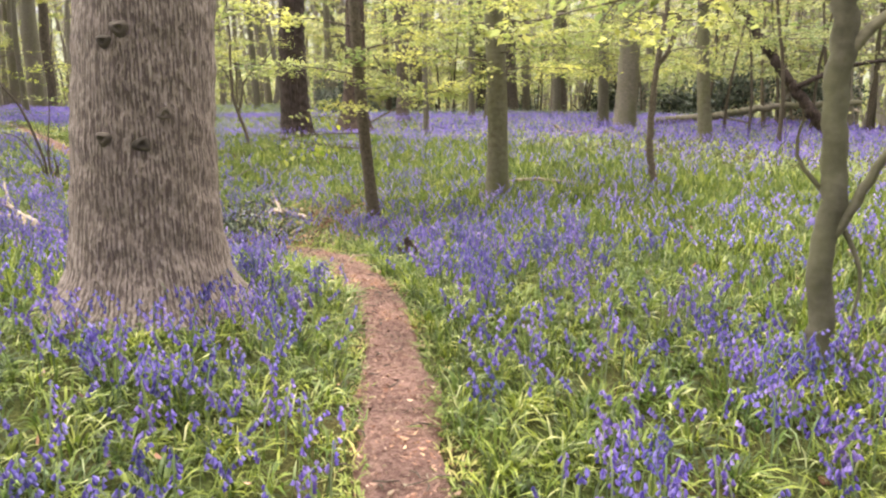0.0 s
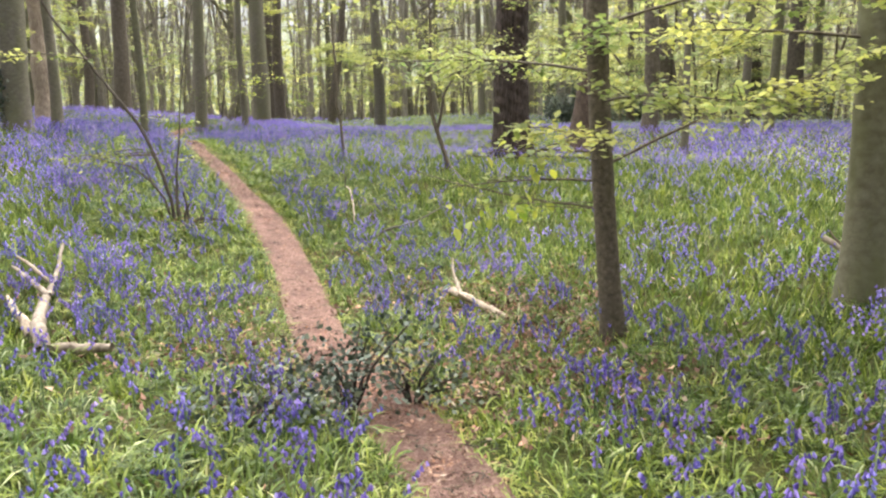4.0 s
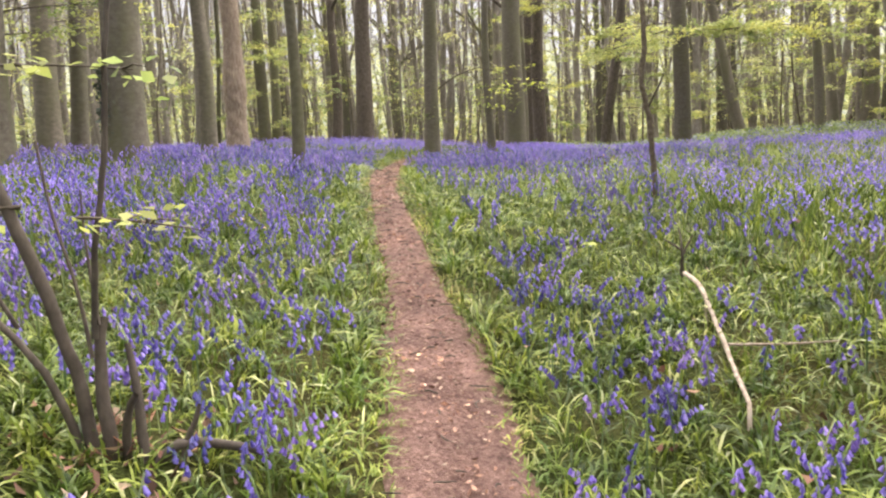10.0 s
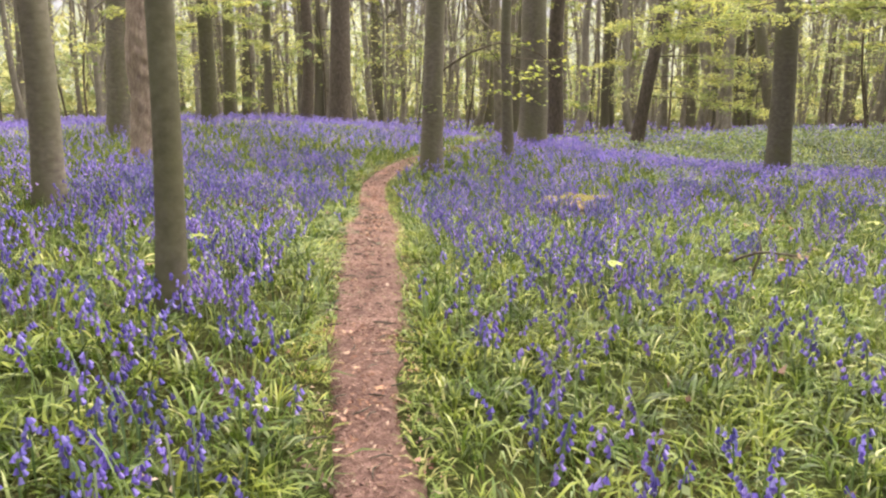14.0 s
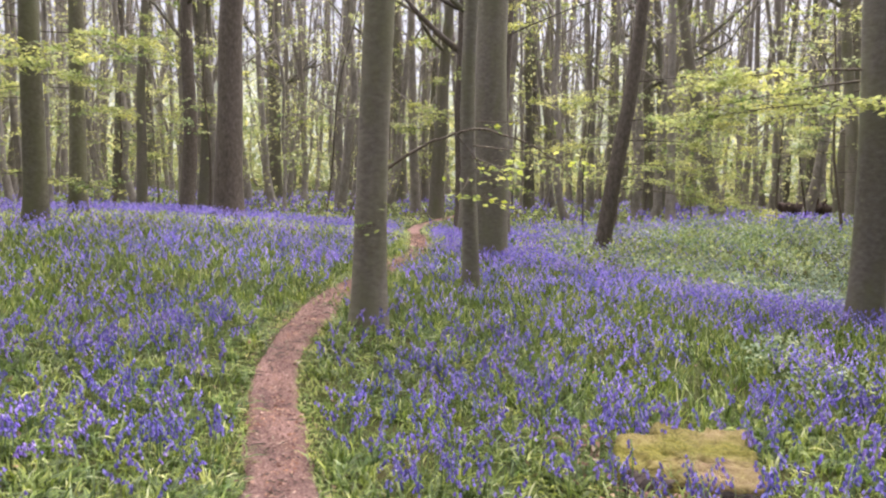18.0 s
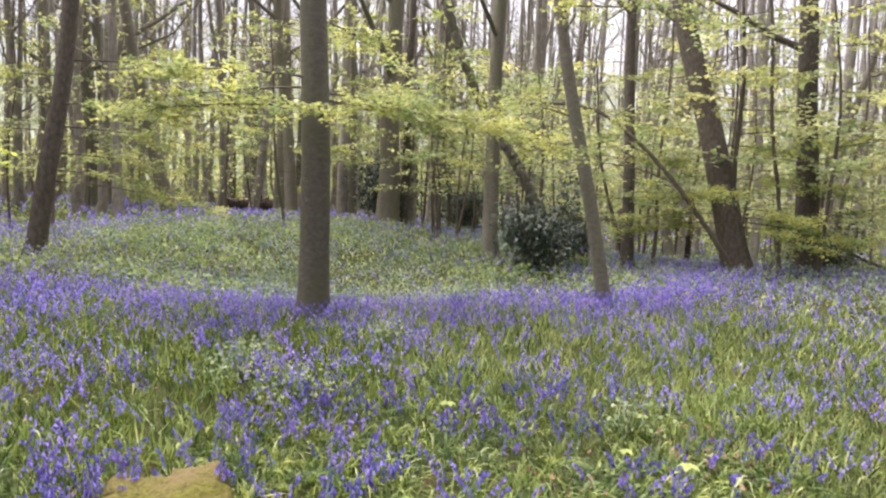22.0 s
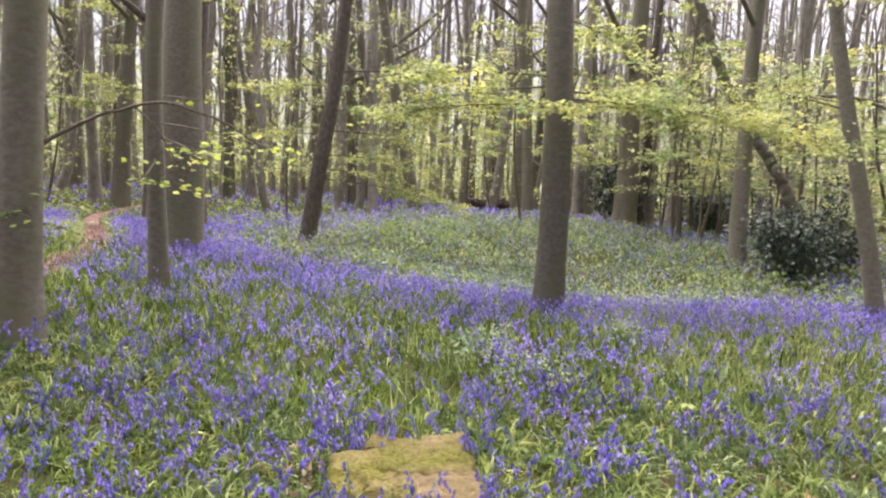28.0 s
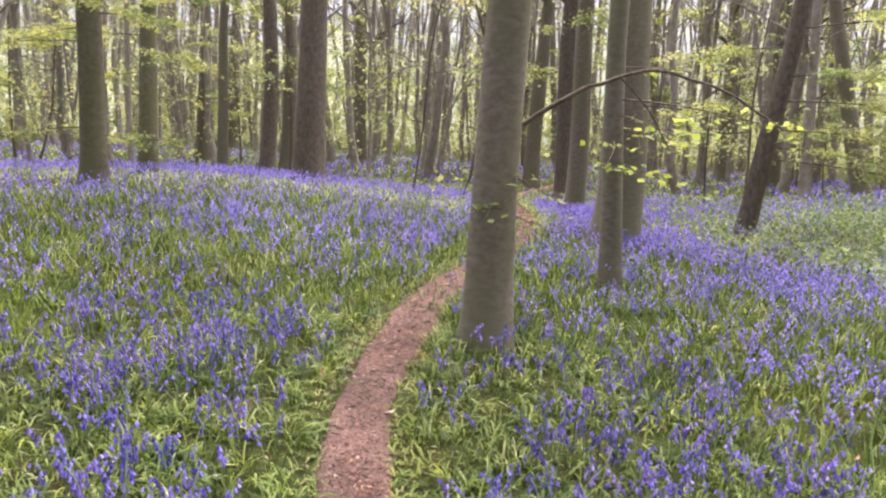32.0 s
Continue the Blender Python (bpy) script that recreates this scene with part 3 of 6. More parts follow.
# ---- the standing trees ----
tree("larch_tree", "massive old tree with deeply furrowed grey-brown bark", -1.89, 4.36, 0.430, (0.076, 0.030), seed=160, bark_of=FURROWED, sides=260, limbs=4, flare=0.48, spread=0.15, rough=0.012, lobes=0.15, relief=furrows(84, 0.019, 9.0, 61, 0.7))
tree("beech_tree", "slender beech with smooth dark brown bark", -0.94, 9.36, 0.080, (-0.104, -0.010), seed=122, bark_of=TWIG, sides=20, limbs=7, boughs=[([(-0.1, 0, 0.95), (-0.6, 0.12, 0.98), (-1.18, 0.3, 1.04), (-1.7, 0.75, 1.08), (-2.26, 1.33, 1.14)], 0.008, 0.003), ([(-1.18, 0.3, 1.04), (-1.5, 0.75, 1.15), (-1.75, 1.2, 1.32)], 0.006, 0.003)], low=[(1.3, 252, 1.4, 0.1, 15), (1.0, 228, 1.15, 0.06, 17), (0.95, 190, 1.05, 0.05, 20)], sprays=[(1.15, 160, 1.3, 0.02, 6), (1.35, 205, 0.95, 0.1, 12), (1.25, 20, 1.9, 0.55), (1.9, 150, 1.8, 0.2), (2.2, 330, 2.0, 0.2), (2.5, 200, 2.0, 0.15), (2.9, 60, 2.0, 0.15), (1.7, 300, 1.4, 0.1), (2.0, 100, 1.8, 0.1), (3.2, 260, 2.0, 0.1), (1.5, 270, 1.3, 0.05)], size=0.08, dense=55)
tree("beech_tree", "slender beech with smooth grey-green bark", 0.78, 10.04, 0.150, (-0.028, 0.002), seed=129, bark_of=GREENISH, sides=14, limbs=7, sprays=[(1.5, 60, 1.4, 0.6), (1.9, 200, 2.2, 0.1), (2.2, 330, 2.2, 0.1), (2.5, 270, 2.2, 0.1), (2.4, 160, 2.0, 0.1), (2.9, 20, 2.2, 0.1), (3.1, 240, 2.2, 0.1), (2.0, 300, 1.8, 0.1), (2.7, 100, 2.0, 0.1), (1.8, 10, 1.6, 0.1)], size=0.08, dense=48)
tree("beech_tree", "slender beech with smooth grey-green bark", 5.81, 15.66, 0.144, (-0.061, 0.023), seed=143, bark_of=GREENISH, sides=14, limbs=7, sprays=12, levels=(1.3, 4.6), reach=(1.2, 2.4), size=0.08, dense=45)
tree("beech_tree", "tall beech with smooth grey-brown bark", 4.72, 18.56, 0.282, (-0.030, 0.008), seed=150, sides=14, limbs=7, sprays=12, levels=(1.3, 4.6), reach=(1.2, 2.4), size=0.08, dense=45)
tree("beech_tree", "slender beech with smooth grey-green bark", 4.65, 20.77, 0.158, (-0.041, 0.009), seed=836, sides=14, limbs=7, sprays=12, levels=(1.3, 4.6), reach=(1.2, 2.4), size=0.08, dense=45)
tree("beech_tree", "thick tree with very dark bark", -3.72, 17.81, 0.355, (-0.03, -0.005), seed=553, bark_of=DARK, sides=60, limbs=7, flare=0.35, spread=0.25, relief=furrows(20, 0.03, 3.0, 91), sprays=[(1.5, 200, 1.2, 0.1), (2.2, 260, 1.5, 0.1), (2.8, 300, 1.4, 0.1), (3.3, 220, 1.6, 0.1), (2.0, 320, 1.0, 0.1)])
tree("beech_tree", "slender beech with smooth dark brown bark", -21.70, 37.85, 0.385, (-0.023, -0.013), seed=822, bark_of=BROWN, sides=8, limbs=6, sprays=10, levels=(1.3, 10.0), reach=(1.5, 3.2), size=0.13, dense=22)
tree("beech_tree", "tall beech with smooth grey-brown bark", -24.61, 40.73, 0.309, (0.038, 0.023), seed=829, sides=8, limbs=6, sprays=10, levels=(1.3, 10.0), reach=(1.5, 3.2), size=0.13, dense=22)
tree("beech_tree", "slender beech with smooth grey-green bark", 4.18, 26.42, 0.181, (-0.043, 0.007), seed=836, sides=8, limbs=6, sprays=10, levels=(1.3, 10.0), reach=(1.5, 3.2), size=0.13, dense=22)
tree("beech_tree", "slender beech with smooth grey-green bark", 3.48, 30.52, 0.174, (-0.045, 0.005), seed=843, sides=8, limbs=6, sprays=10, levels=(1.3, 10.0), reach=(1.5, 3.2), size=0.13, dense=22)
tree("beech_tree", "slender beech with smooth grey-green bark", -0.52, 20.31, 0.077, (-0.022, -0.001), seed=850, sides=14, limbs=7, sprays=5, levels=(2.4, 6.5), size=0.08, dense=40)
tree("beech_tree", "slender beech with smooth grey-green bark", 0.94, 24.39, 0.111, (-0.016, 0.001), seed=857, sides=14, limbs=7, sprays=5, levels=(2.4, 6.5), size=0.08, dense=40)
tree("beech_tree", "tall beech with smooth grey-brown bark", -15.65, 27.28, 0.315, (0.002, 0.001), seed=476, sides=14, limbs=7, sprays=[(3.6, 25, 2.6, 0.5), (1.9, -20, 1.5, 0.0), (1.6, -50, 1.4, -0.1)], dense=10)
tree("beech_tree", "slender beech with smooth dark brown bark", -17.42, 31.49, 0.243, (-0.002, -0.001), seed=458, bark_of=BROWN, sides=14, limbs=7, sprays=5, levels=(2.4, 6.5), size=0.08, dense=40)
tree("beech_tree", "slender beech with smooth grey-green bark", -10.13, 25.84, 0.185, (-0.010, 0.001), seed=490, sides=20, limbs=7, sprays=[(2.55, -13, 2.8, 0.05), (2.6, 180, 2.2, -0.04), (2.75, 20, 2.5, 0.0), (2.6, -50, 2.0, 0.0), (2.8, 150, 2.4, 0.0), (2.5, -100, 1.7, 0.03), (2.55, -150, 1.9, 0.0), (2.9, 200, 2.4, 0.02), (2.65, -5, 3.2, -0.02), (3.6, 60, 2.0, 0.1)], size=0.085, dense=52)
tree("beech_tree", "tall beech with smooth grey-brown bark", -13.36, 13.13, 0.278, (0.015, 0.026), seed=567, sides=14, limbs=7, sprays=6, levels=(1.4, 4.2), reach=(1.2, 2.2), size=0.08, dense=45)
tree("beech_tree", "slender beech with smooth grey-green bark", -14.56, 14.28, 0.162, (0.019, 0.031), seed=574, sides=14, limbs=7, sprays=6, levels=(1.4, 4.2), reach=(1.2, 2.2), size=0.08, dense=45)
tree("beech_tree", "tall beech with smooth grey-brown bark", -12.60, 14.42, 0.235, (0.019, 0.047), seed=539, sides=20, limbs=7, sprays=[])
tree("beech_tree", "slender beech with smooth grey-green bark", -10.43, 15.31, 0.067, (0.002, 0.003), seed=455, bark_of=GREENISH, sides=20, limbs=7, sprays=[])
tree("beech_tree", "slender beech with smooth dark brown bark", -23.89, 29.21, 0.357, (0.011, 0.012), seed=497, bark_of=BROWN, sides=14, limbs=7, bulge=[(3.1, 0.12, 0.12)], sprays=[])
tree("beech_tree", "slender beech with smooth dark brown bark", -28.18, 31.49, 0.235, (0.007, 0.008), seed=504, bark_of=BROWN, sides=14, limbs=7, sprays=5, levels=(2.4, 6.5), size=0.08, dense=40)
tree("beech_tree", "slender beech with smooth grey-green bark", -14.6, 22.42, 0.172, (0.015, 0.011), seed=462, sides=20, limbs=7, boughs=[([(0.05, 0.03, 1.5), (0.23, 0.17, 1.69), (0.52, 0.38, 1.9), (0.88, 0.65, 2.04), (1.07, 0.79, 1.99), (1.29, 0.96, 1.91), (1.6, 1.2, 1.7)], 0.02, 0.007), ([(0.03, 0.02, 1.55), (-0.09, -0.07, 1.36), (-0.17, -0.12, 1.1)], 0.01, 0.004), ([(0.7, 0.5, 1.98), (0.9, 0.55, 1.75), (1.05, 0.6, 1.5)], 0.008, 0.004)], sprays=[(1.35, 205, 0.5, -0.2), (1.1, -60, 0.45, -0.3), (1.0, 40, 0.5, -0.2), (1.3, 10, 0.6, -0.3)], size=0.07, dense=12)
tree("beech_tree", "slender beech with smooth grey-green bark", -14.62, 24.74, 0.105, (-0.012, -0.006), seed=469, sides=20, limbs=7, sprays=[(1.75, -30, 1.3, -0.12), (1.5, -60, 1.0, -0.15), (1.6, 10, 0.9, 0.1), (1.3, -40, 1.1, -0.1), (1.9, -10, 1.6, -0.06), (2.2, 60, 1.1, 0.1)], size=0.095, dense=11, leaf=FRESH)
tree("beech_tree", "slender beech with smooth dark brown bark", -14.92, 31.41, 0.170, (0.129, 0.045), seed=483, bark_of=BROWN, sides=14, limbs=7, sprays=[(1.4, 5, 2.9, -0.02), (1.9, 25, 2.4, 0.03), (2.4, 10, 2.8, 0.02), (2.3, 190, 1.8, 0.05), (2.8, -30, 2.2, 0.05), (1.6, -20, 2.0, 0.0), (3.3, 160, 2.2, 0.1), (3.6, 0, 2.5, 0.1)], size=0.08, dense=60)
tree("beech_tree", "tall beech with smooth grey-brown bark", -19.58, 14.29, 0.216, (0.018, 0.048), seed=150, sides=14, limbs=7, sprays=5, levels=(2.4, 6.5), size=0.08, dense=40)
tree("beech_tree", "slender beech with smooth grey-green bark", -19.94, 15.32, 0.184, (0.024, 0.059), seed=157, sides=14, limbs=7, sprays=5, levels=(2.4, 6.5), size=0.08, dense=40)
tree("beech_tree", "tall beech with smooth grey-brown bark", -17.85, 47.96, 0.340, (-0.047, -0.018), seed=164, sides=8, limbs=6, sprays=10, levels=(1.3, 10.0), reach=(1.5, 3.2), size=0.13, dense=22)
tree("beech_tree", "tall beech with smooth grey-brown bark", -10.15, 41.17, 0.208, (-0.089, -0.022), seed=171, sides=8, limbs=6, sprays=10, levels=(1.3, 10.0), reach=(1.5, 3.2), size=0.13, dense=22)
tree("beech_tree", "slender beech with smooth grey-green bark", -9.66, 36.61, 0.162, (-0.074, -0.021), seed=178, sides=8, limbs=6, sprays=10, levels=(1.3, 10.0), reach=(1.5, 3.2), size=0.13, dense=22)
tree("beech_tree", "slender beech with smooth grey-green bark", -14.84, 14.78, 0.122, (0.017, 0.049), seed=150, sides=20, limbs=7, sprays=5, levels=(2.4, 6.5), size=0.08, dense=40)
tree("beech_tree", "slender beech with smooth grey-green bark", -20.60, 20.30, 0.215, (0.018, 0.054), seed=157, sides=20, limbs=7, sprays=5, levels=(2.4, 6.5), size=0.08, dense=40)
tree("beech_tree", "slender beech with smooth grey-green bark", -20.63, 20.74, 0.056, (0.020, 0.054), seed=101, bark_of=GREENISH, sides=20, limbs=7, sprays=[(1.6, 20, 1.5, 0.0), (1.9, 200, 1.5, 0.0), (2.3, -30, 1.8, 0.0), (0.9, -20, 1.2, 0.0), (2.7, 60, 1.8, 0.1)], size=0.085, dense=60)
tree("beech_tree", "slender beech with smooth grey-green bark", -22.97, 22.12, 0.063, (0.000, 0.000), seed=108, sides=14, limbs=7, sprays=5, levels=(2.4, 6.5), size=0.08, dense=40)
tree("beech_tree", "slender beech with smooth grey-green bark", -13.31, 15.97, 0.112, (-0.007, -0.016), seed=525, sides=20, limbs=7, sprays=[])
tree("beech_tree", "pale pinkish-brown trunk, swollen and scarred part way up", -16.74, 18.75, 0.215, (-0.007, -0.013), seed=518, bark_of=PALE, sides=150, limbs=7, flare=0.3, bulge=[(1.5, 0.17, 0.45), (0.9, -0.06, 0.3), (2.5, -0.08, 0.4)], relief=furrows(24, 0.034, 6.0, 81, 1.3), sprays=5, levels=(2.4, 6.5), size=0.08, dense=40)
tree("beech_tree", "tall beech with smooth grey-brown bark", -22.47, 23.53, 0.191, (0.005, 0.008), seed=511, bark_of=GREENISH, sides=14, limbs=7, sprays=[(2.3, 200, 1.7, 0.0), (2.5, 20, 1.8, 0.0), (2.1, 230, 1.4, 0.0), (2.6, -40, 1.6, 0.05), (2.4, 160, 1.6, 0.05), (0.85, 210, 1.2, 0.0), (0.75, 30, 1.0, -0.02), (3.2, 60, 2.0, 0.1), (3.4, 240, 2.0, 0.1)], size=0.085, dense=65)
tree("beech_tree", "slender beech with smooth grey-green bark", -25.15, 26.00, 0.186, (0.011, 0.017), seed=861, bark_of=GREENISH, sides=14, limbs=7, sprays=[(2.3, 0, 2.0, 0.0), (2.0, 200, 1.6, 0.0), (0.7, 10, 1.4, -0.05), (0.8, -60, 1.2, 0.0), (2.7, 220, 2.2, 0.05), (3.2, -20, 2.2, 0.1)], size=0.09, dense=60)
tree("beech_tree", "slender beech with smooth grey-green bark", -32.73, 33.28, 0.189, (0.016, 0.021), seed=868, sides=8, limbs=6, sprays=10, levels=(1.3, 10.0), reach=(1.5, 3.2), size=0.13, dense=22)
tree("beech_tree", "tall beech with smooth grey-brown bark", -39.43, 37.08, 0.315, (0.014, 0.019), seed=171, sides=8, limbs=6, sprays=10, levels=(1.3, 10.0), reach=(1.5, 3.2), size=0.13, dense=22)
tree("beech_tree", "tall beech with smooth grey-brown bark", -31.44, 34.98, 0.238, (0.016, 0.018), seed=178, sides=8, limbs=6, sprays=10, levels=(1.3, 10.0), reach=(1.5, 3.2), size=0.13, dense=22)
tree("beech_tree", "tall beech with smooth grey-brown bark", -36.18, 43.91, 0.381, (-0.002, -0.001), seed=185, sides=8, limbs=6, sprays=10, levels=(1.3, 10.0), reach=(1.5, 3.2), size=0.13, dense=22)
tree("beech_tree", "tall beech with smooth grey-brown bark", -24.92, 50.96, 0.293, (-0.014, -0.006), seed=192, sides=8, limbs=6, sprays=10, levels=(1.3, 10.0), reach=(1.5, 3.2), size=0.13, dense=22)
tree("beech_tree", "tall beech with smooth grey-brown bark", -18.83, 54.89, 0.352, (-0.076, -0.018), seed=199, sides=8, limbs=6, sprays=10, levels=(1.3, 10.0), reach=(1.5, 3.2), size=0.13, dense=22)
tree("beech_tree", "tall beech with smooth grey-brown bark", -18.71, 32.29, 0.223, (-0.025, -0.013), seed=178, sides=14, limbs=7, sprays=5, levels=(2.4, 6.5), size=0.08, dense=40)
tree("beech_tree", "tall beech with smooth grey-brown bark", -53.17, 49.08, 0.521, (0.012, 0.016), seed=185, sides=8, limbs=6, sprays=10, levels=(1.3, 10.0), reach=(1.5, 3.2), size=0.13, dense=22)
tree("beech_tree", "tall beech with smooth grey-brown bark", -45.12, 46.83, 0.401, (0.010, 0.012), seed=192, sides=8, limbs=6, sprays=10, levels=(1.3, 10.0), reach=(1.5, 3.2), size=0.13, dense=22)
tree("beech_tree", "tall beech with smooth grey-brown bark", -40.88, 48.47, 0.401, (-0.002, -0.002), seed=199, sides=8, limbs=6, sprays=10, levels=(1.3, 10.0), reach=(1.5, 3.2), size=0.13, dense=22)
tree("beech_tree", "tall beech with smooth grey-brown bark", -6.77, 42.27, 0.408, (0.009, -0.001), seed=602, sides=14, limbs=7, sprays=5, levels=(2.4, 6.5), size=0.08, dense=40)
tree("beech_tree", "slender beech with smooth dark brown bark", -5.89, 44.07, 0.201, (0.012, -0.002), seed=952, bark_of=BROWN, sides=8, limbs=6, sprays=10, levels=(1.3, 10.0), reach=(1.5, 3.2), size=0.13, dense=22)
tree("beech_tree", "tall beech with smooth grey-brown bark", -10.45, 50.77, 0.394, (-0.023, 0.000), seed=609, sides=8, limbs=6, sprays=10, levels=(1.3, 10.0), reach=(1.5, 3.2), size=0.13, dense=22)
tree("beech_tree", "tall beech with smooth grey-brown bark", -12.25, 68.42, 0.347, (-0.020, -0.001), seed=959, sides=8, limbs=6, sprays=10, levels=(1.3, 10.0), reach=(1.5, 3.2), size=0.13, dense=22)
tree("beech_tree", "tall beech with smooth grey-brown bark", -14.35, 43.69, 0.261, (-0.220, -0.030), seed=616, sides=8, limbs=6, sprays=10, levels=(1.3, 10.0), reach=(1.5, 3.2), size=0.13, dense=22)
tree("beech_tree", "tall beech with smooth grey-brown bark", -12.13, 61.70, 0.324, (-0.038, -0.001), seed=206, sides=8, limbs=6, sprays=10, levels=(1.3, 10.0), reach=(1.5, 3.2), size=0.13, dense=22)
tree("beech_tree", "tall beech with smooth grey-brown bark", -9.42, 62.74, 0.292, (0.002, -0.000), seed=213, sides=8, limbs=6, sprays=10, levels=(1.3, 10.0), reach=(1.5, 3.2), size=0.13, dense=22)
tree("beech_tree", "tall beech with smooth grey-brown bark", -31.16, 47.91, 0.361, (-0.022, -0.015), seed=220, sides=8, limbs=6, sprays=10, levels=(1.3, 10.0), reach=(1.5, 3.2), size=0.13, dense=22)
tree("beech_tree", "tall beech with smooth grey-brown bark", -31.47, 52.10, 0.247, (-0.016, -0.009), seed=227, sides=8, limbs=6, sprays=10, levels=(1.3, 10.0), reach=(1.5, 3.2), size=0.13, dense=22)
tree("beech_tree", "tall beech with smooth grey-brown bark", -23.97, 48.54, 0.236, (-0.026, -0.011), seed=234, sides=8, limbs=6, sprays=10, levels=(1.3, 10.0), reach=(1.5, 3.2), size=0.13, dense=22)
tree("beech_tree", "tall beech with smooth grey-brown bark", -5.61, 64.23, 0.486, (-0.056, 0.006), seed=514, sides=8, limbs=6, sprays=10, levels=(1.3, 10.0), reach=(1.5, 3.2), size=0.13, dense=22)
tree("beech_tree", "tall beech with smooth grey-brown bark", -21.38, 53.87, 0.381, (-0.022, -0.006), seed=521, sides=8, limbs=6, sprays=10, levels=(1.3, 10.0), reach=(1.5, 3.2), size=0.13, dense=22)
tree("beech_tree", "tall beech with smooth grey-brown bark", -18.96, 56.94, 0.309, (-0.039, -0.008), seed=528, sides=8, limbs=6, sprays=10, levels=(1.3, 10.0), reach=(1.5, 3.2), size=0.13, dense=22)
tree("beech_tree", "tall beech with smooth grey-brown bark", -6.77, 55.67, 0.333, (-0.020, 0.002), seed=185, sides=8, limbs=6, sprays=10, levels=(1.3, 10.0), reach=(1.5, 3.2), size=0.13, dense=22)
tree("beech_tree", "tall beech with smooth grey-brown bark", -2.99, 51.58, 0.341, (0.023, -0.005), seed=192, sides=8, limbs=6, sprays=10, levels=(1.3, 10.0), reach=(1.5, 3.2), size=0.13, dense=22)
tree("beech_tree", "tall beech with smooth grey-brown bark", -2.20, 51.19, 0.236, (-0.039, 0.010), seed=199, sides=8, limbs=6, sprays=10, levels=(1.3, 10.0), reach=(1.5, 3.2), size=0.13, dense=22)
tree("beech_tree", "tall beech with smooth grey-brown bark", -13.97, 68.08, 0.340, (-0.004, -0.000), seed=206, sides=8, limbs=6, sprays=10, levels=(1.3, 10.0), reach=(1.5, 3.2), size=0.13, dense=22)
tree("beech_tree", "tall beech with smooth grey-brown bark", -5.44, 33.76, 0.197, (-0.010, 0.003), seed=973, sides=14, limbs=7, sprays=9, levels=(1.3, 5.0), reach=(1.0, 2.2), size=0.085, dense=42)
tree("beech_tree", "slender beech with smooth grey-green bark", -5.90, 26.54, 0.104, (-0.203, 0.101), seed=980, sides=14, limbs=7, sprays=5, levels=(2.4, 6.5), size=0.08, dense=40)
tree("beech_tree", "slender beech with smooth dark brown bark", -2.50, 32.30, 0.144, (-0.038, 0.020), seed=24, bark_of=BROWN, sides=14, limbs=7, sprays=9, levels=(1.3, 5.0), reach=(1.0, 2.2), size=0.085, dense=42)
tree("beech_tree", "slender beech with smooth dark brown bark", -0.86, 30.39, 0.296, (-0.224, 0.165), seed=987, bark_of=BROWN, sides=14, limbs=7, sprays=[(1.15, 150, 2.4, -0.02), (1.2, -40, 2.7, -0.02), (1.3, -15, 2.6, 0.0), (1.35, 170, 2.2, 0.0), (1.1, -80, 2.2, 0.0), (1.5, -70, 2.0, 0.0), (1.7, 200, 1.8, 0.05), (2.1, -20, 2.4, 0.05), (2.4, 170, 2.2, 0.1), (1.9, 240, 1.8, 0.0), (2.8, 0, 2.2, 0.1)], size=0.09, dense=75)
tree("beech_tree", "slender beech with smooth dark brown bark", 1.65, 31.39, 0.278, (-0.054, 0.046), seed=3, bark_of=BROWN, sides=14, limbs=7, sprays=9, levels=(1.3, 5.0), reach=(1.0, 2.2), size=0.085, dense=42)
tree("beech_tree", "slender beech with smooth dark brown bark", -1.49, 25.12, 0.221, (-0.064, 0.074), seed=10, bark_of=BROWN, sides=14, limbs=7, sprays=[(1.0, 250, 0.7, 0.0), (1.3, 200, 0.8, 0.0), (1.6, 300, 0.9, 0.0), (1.9, 150, 1.0, 0.05), (2.2, 240, 0.9, 0.1), (2.6, 330, 1.1, 0.1), (3.0, 190, 1.2, 0.1), (2.4, 30, 1.0, 0.1)], size=0.075, dense=60)
tree("beech_tree", "slender beech with smooth dark brown bark", 2.84, 29.70, 0.289, (-0.046, 0.050), seed=696, bark_of=BROWN, sides=14, limbs=7, sprays=9, levels=(1.3, 5.0), reach=(1.0, 2.2), size=0.085, dense=42)
tree("beech_tree", "slender beech with smooth dark brown bark", 7.77, 30.63, 0.247, (-0.058, 0.079), seed=17, bark_of=BROWN, sides=14, limbs=7, sprays=9, levels=(1.3, 5.0), reach=(1.0, 2.2), size=0.085, dense=42)
tree("beech_tree", "slender beech with smooth dark brown bark", 4.25, 26.61, 0.284, (-0.012, 0.019), seed=38, bark_of=BROWN, sides=14, limbs=7, sprays=9, levels=(1.3, 5.0), reach=(1.0, 2.2), size=0.085, dense=42)
tree("beech_tree", "slender beech with smooth grey-green bark", 1.42, 23.68, 0.120, (-0.004, 0.007), seed=318, bark_of=GREENISH, sides=14, limbs=7, sprays=9, levels=(1.3, 5.0), reach=(1.0, 2.2), size=0.085, dense=42)
tree("redwood_tree", "stout tree with stringy reddish-brown bark", -2.68, 20.90, 0.310, (-0.015, 0.036), seed=223, bark_of=REDDISH, sides=48, limbs=3, flare=1.2, spread=0.42, rough=0.02, lobes=0.1)


# Bark made lighter than on near trunks, to imitate haze by colour.
FARBARK = bark("haze_paled_bark", (0.13, 0.115, 0.102), (0.19, 0.172, 0.154), (0.265, 0.242, 0.216), 0.5, 8, 0.004)


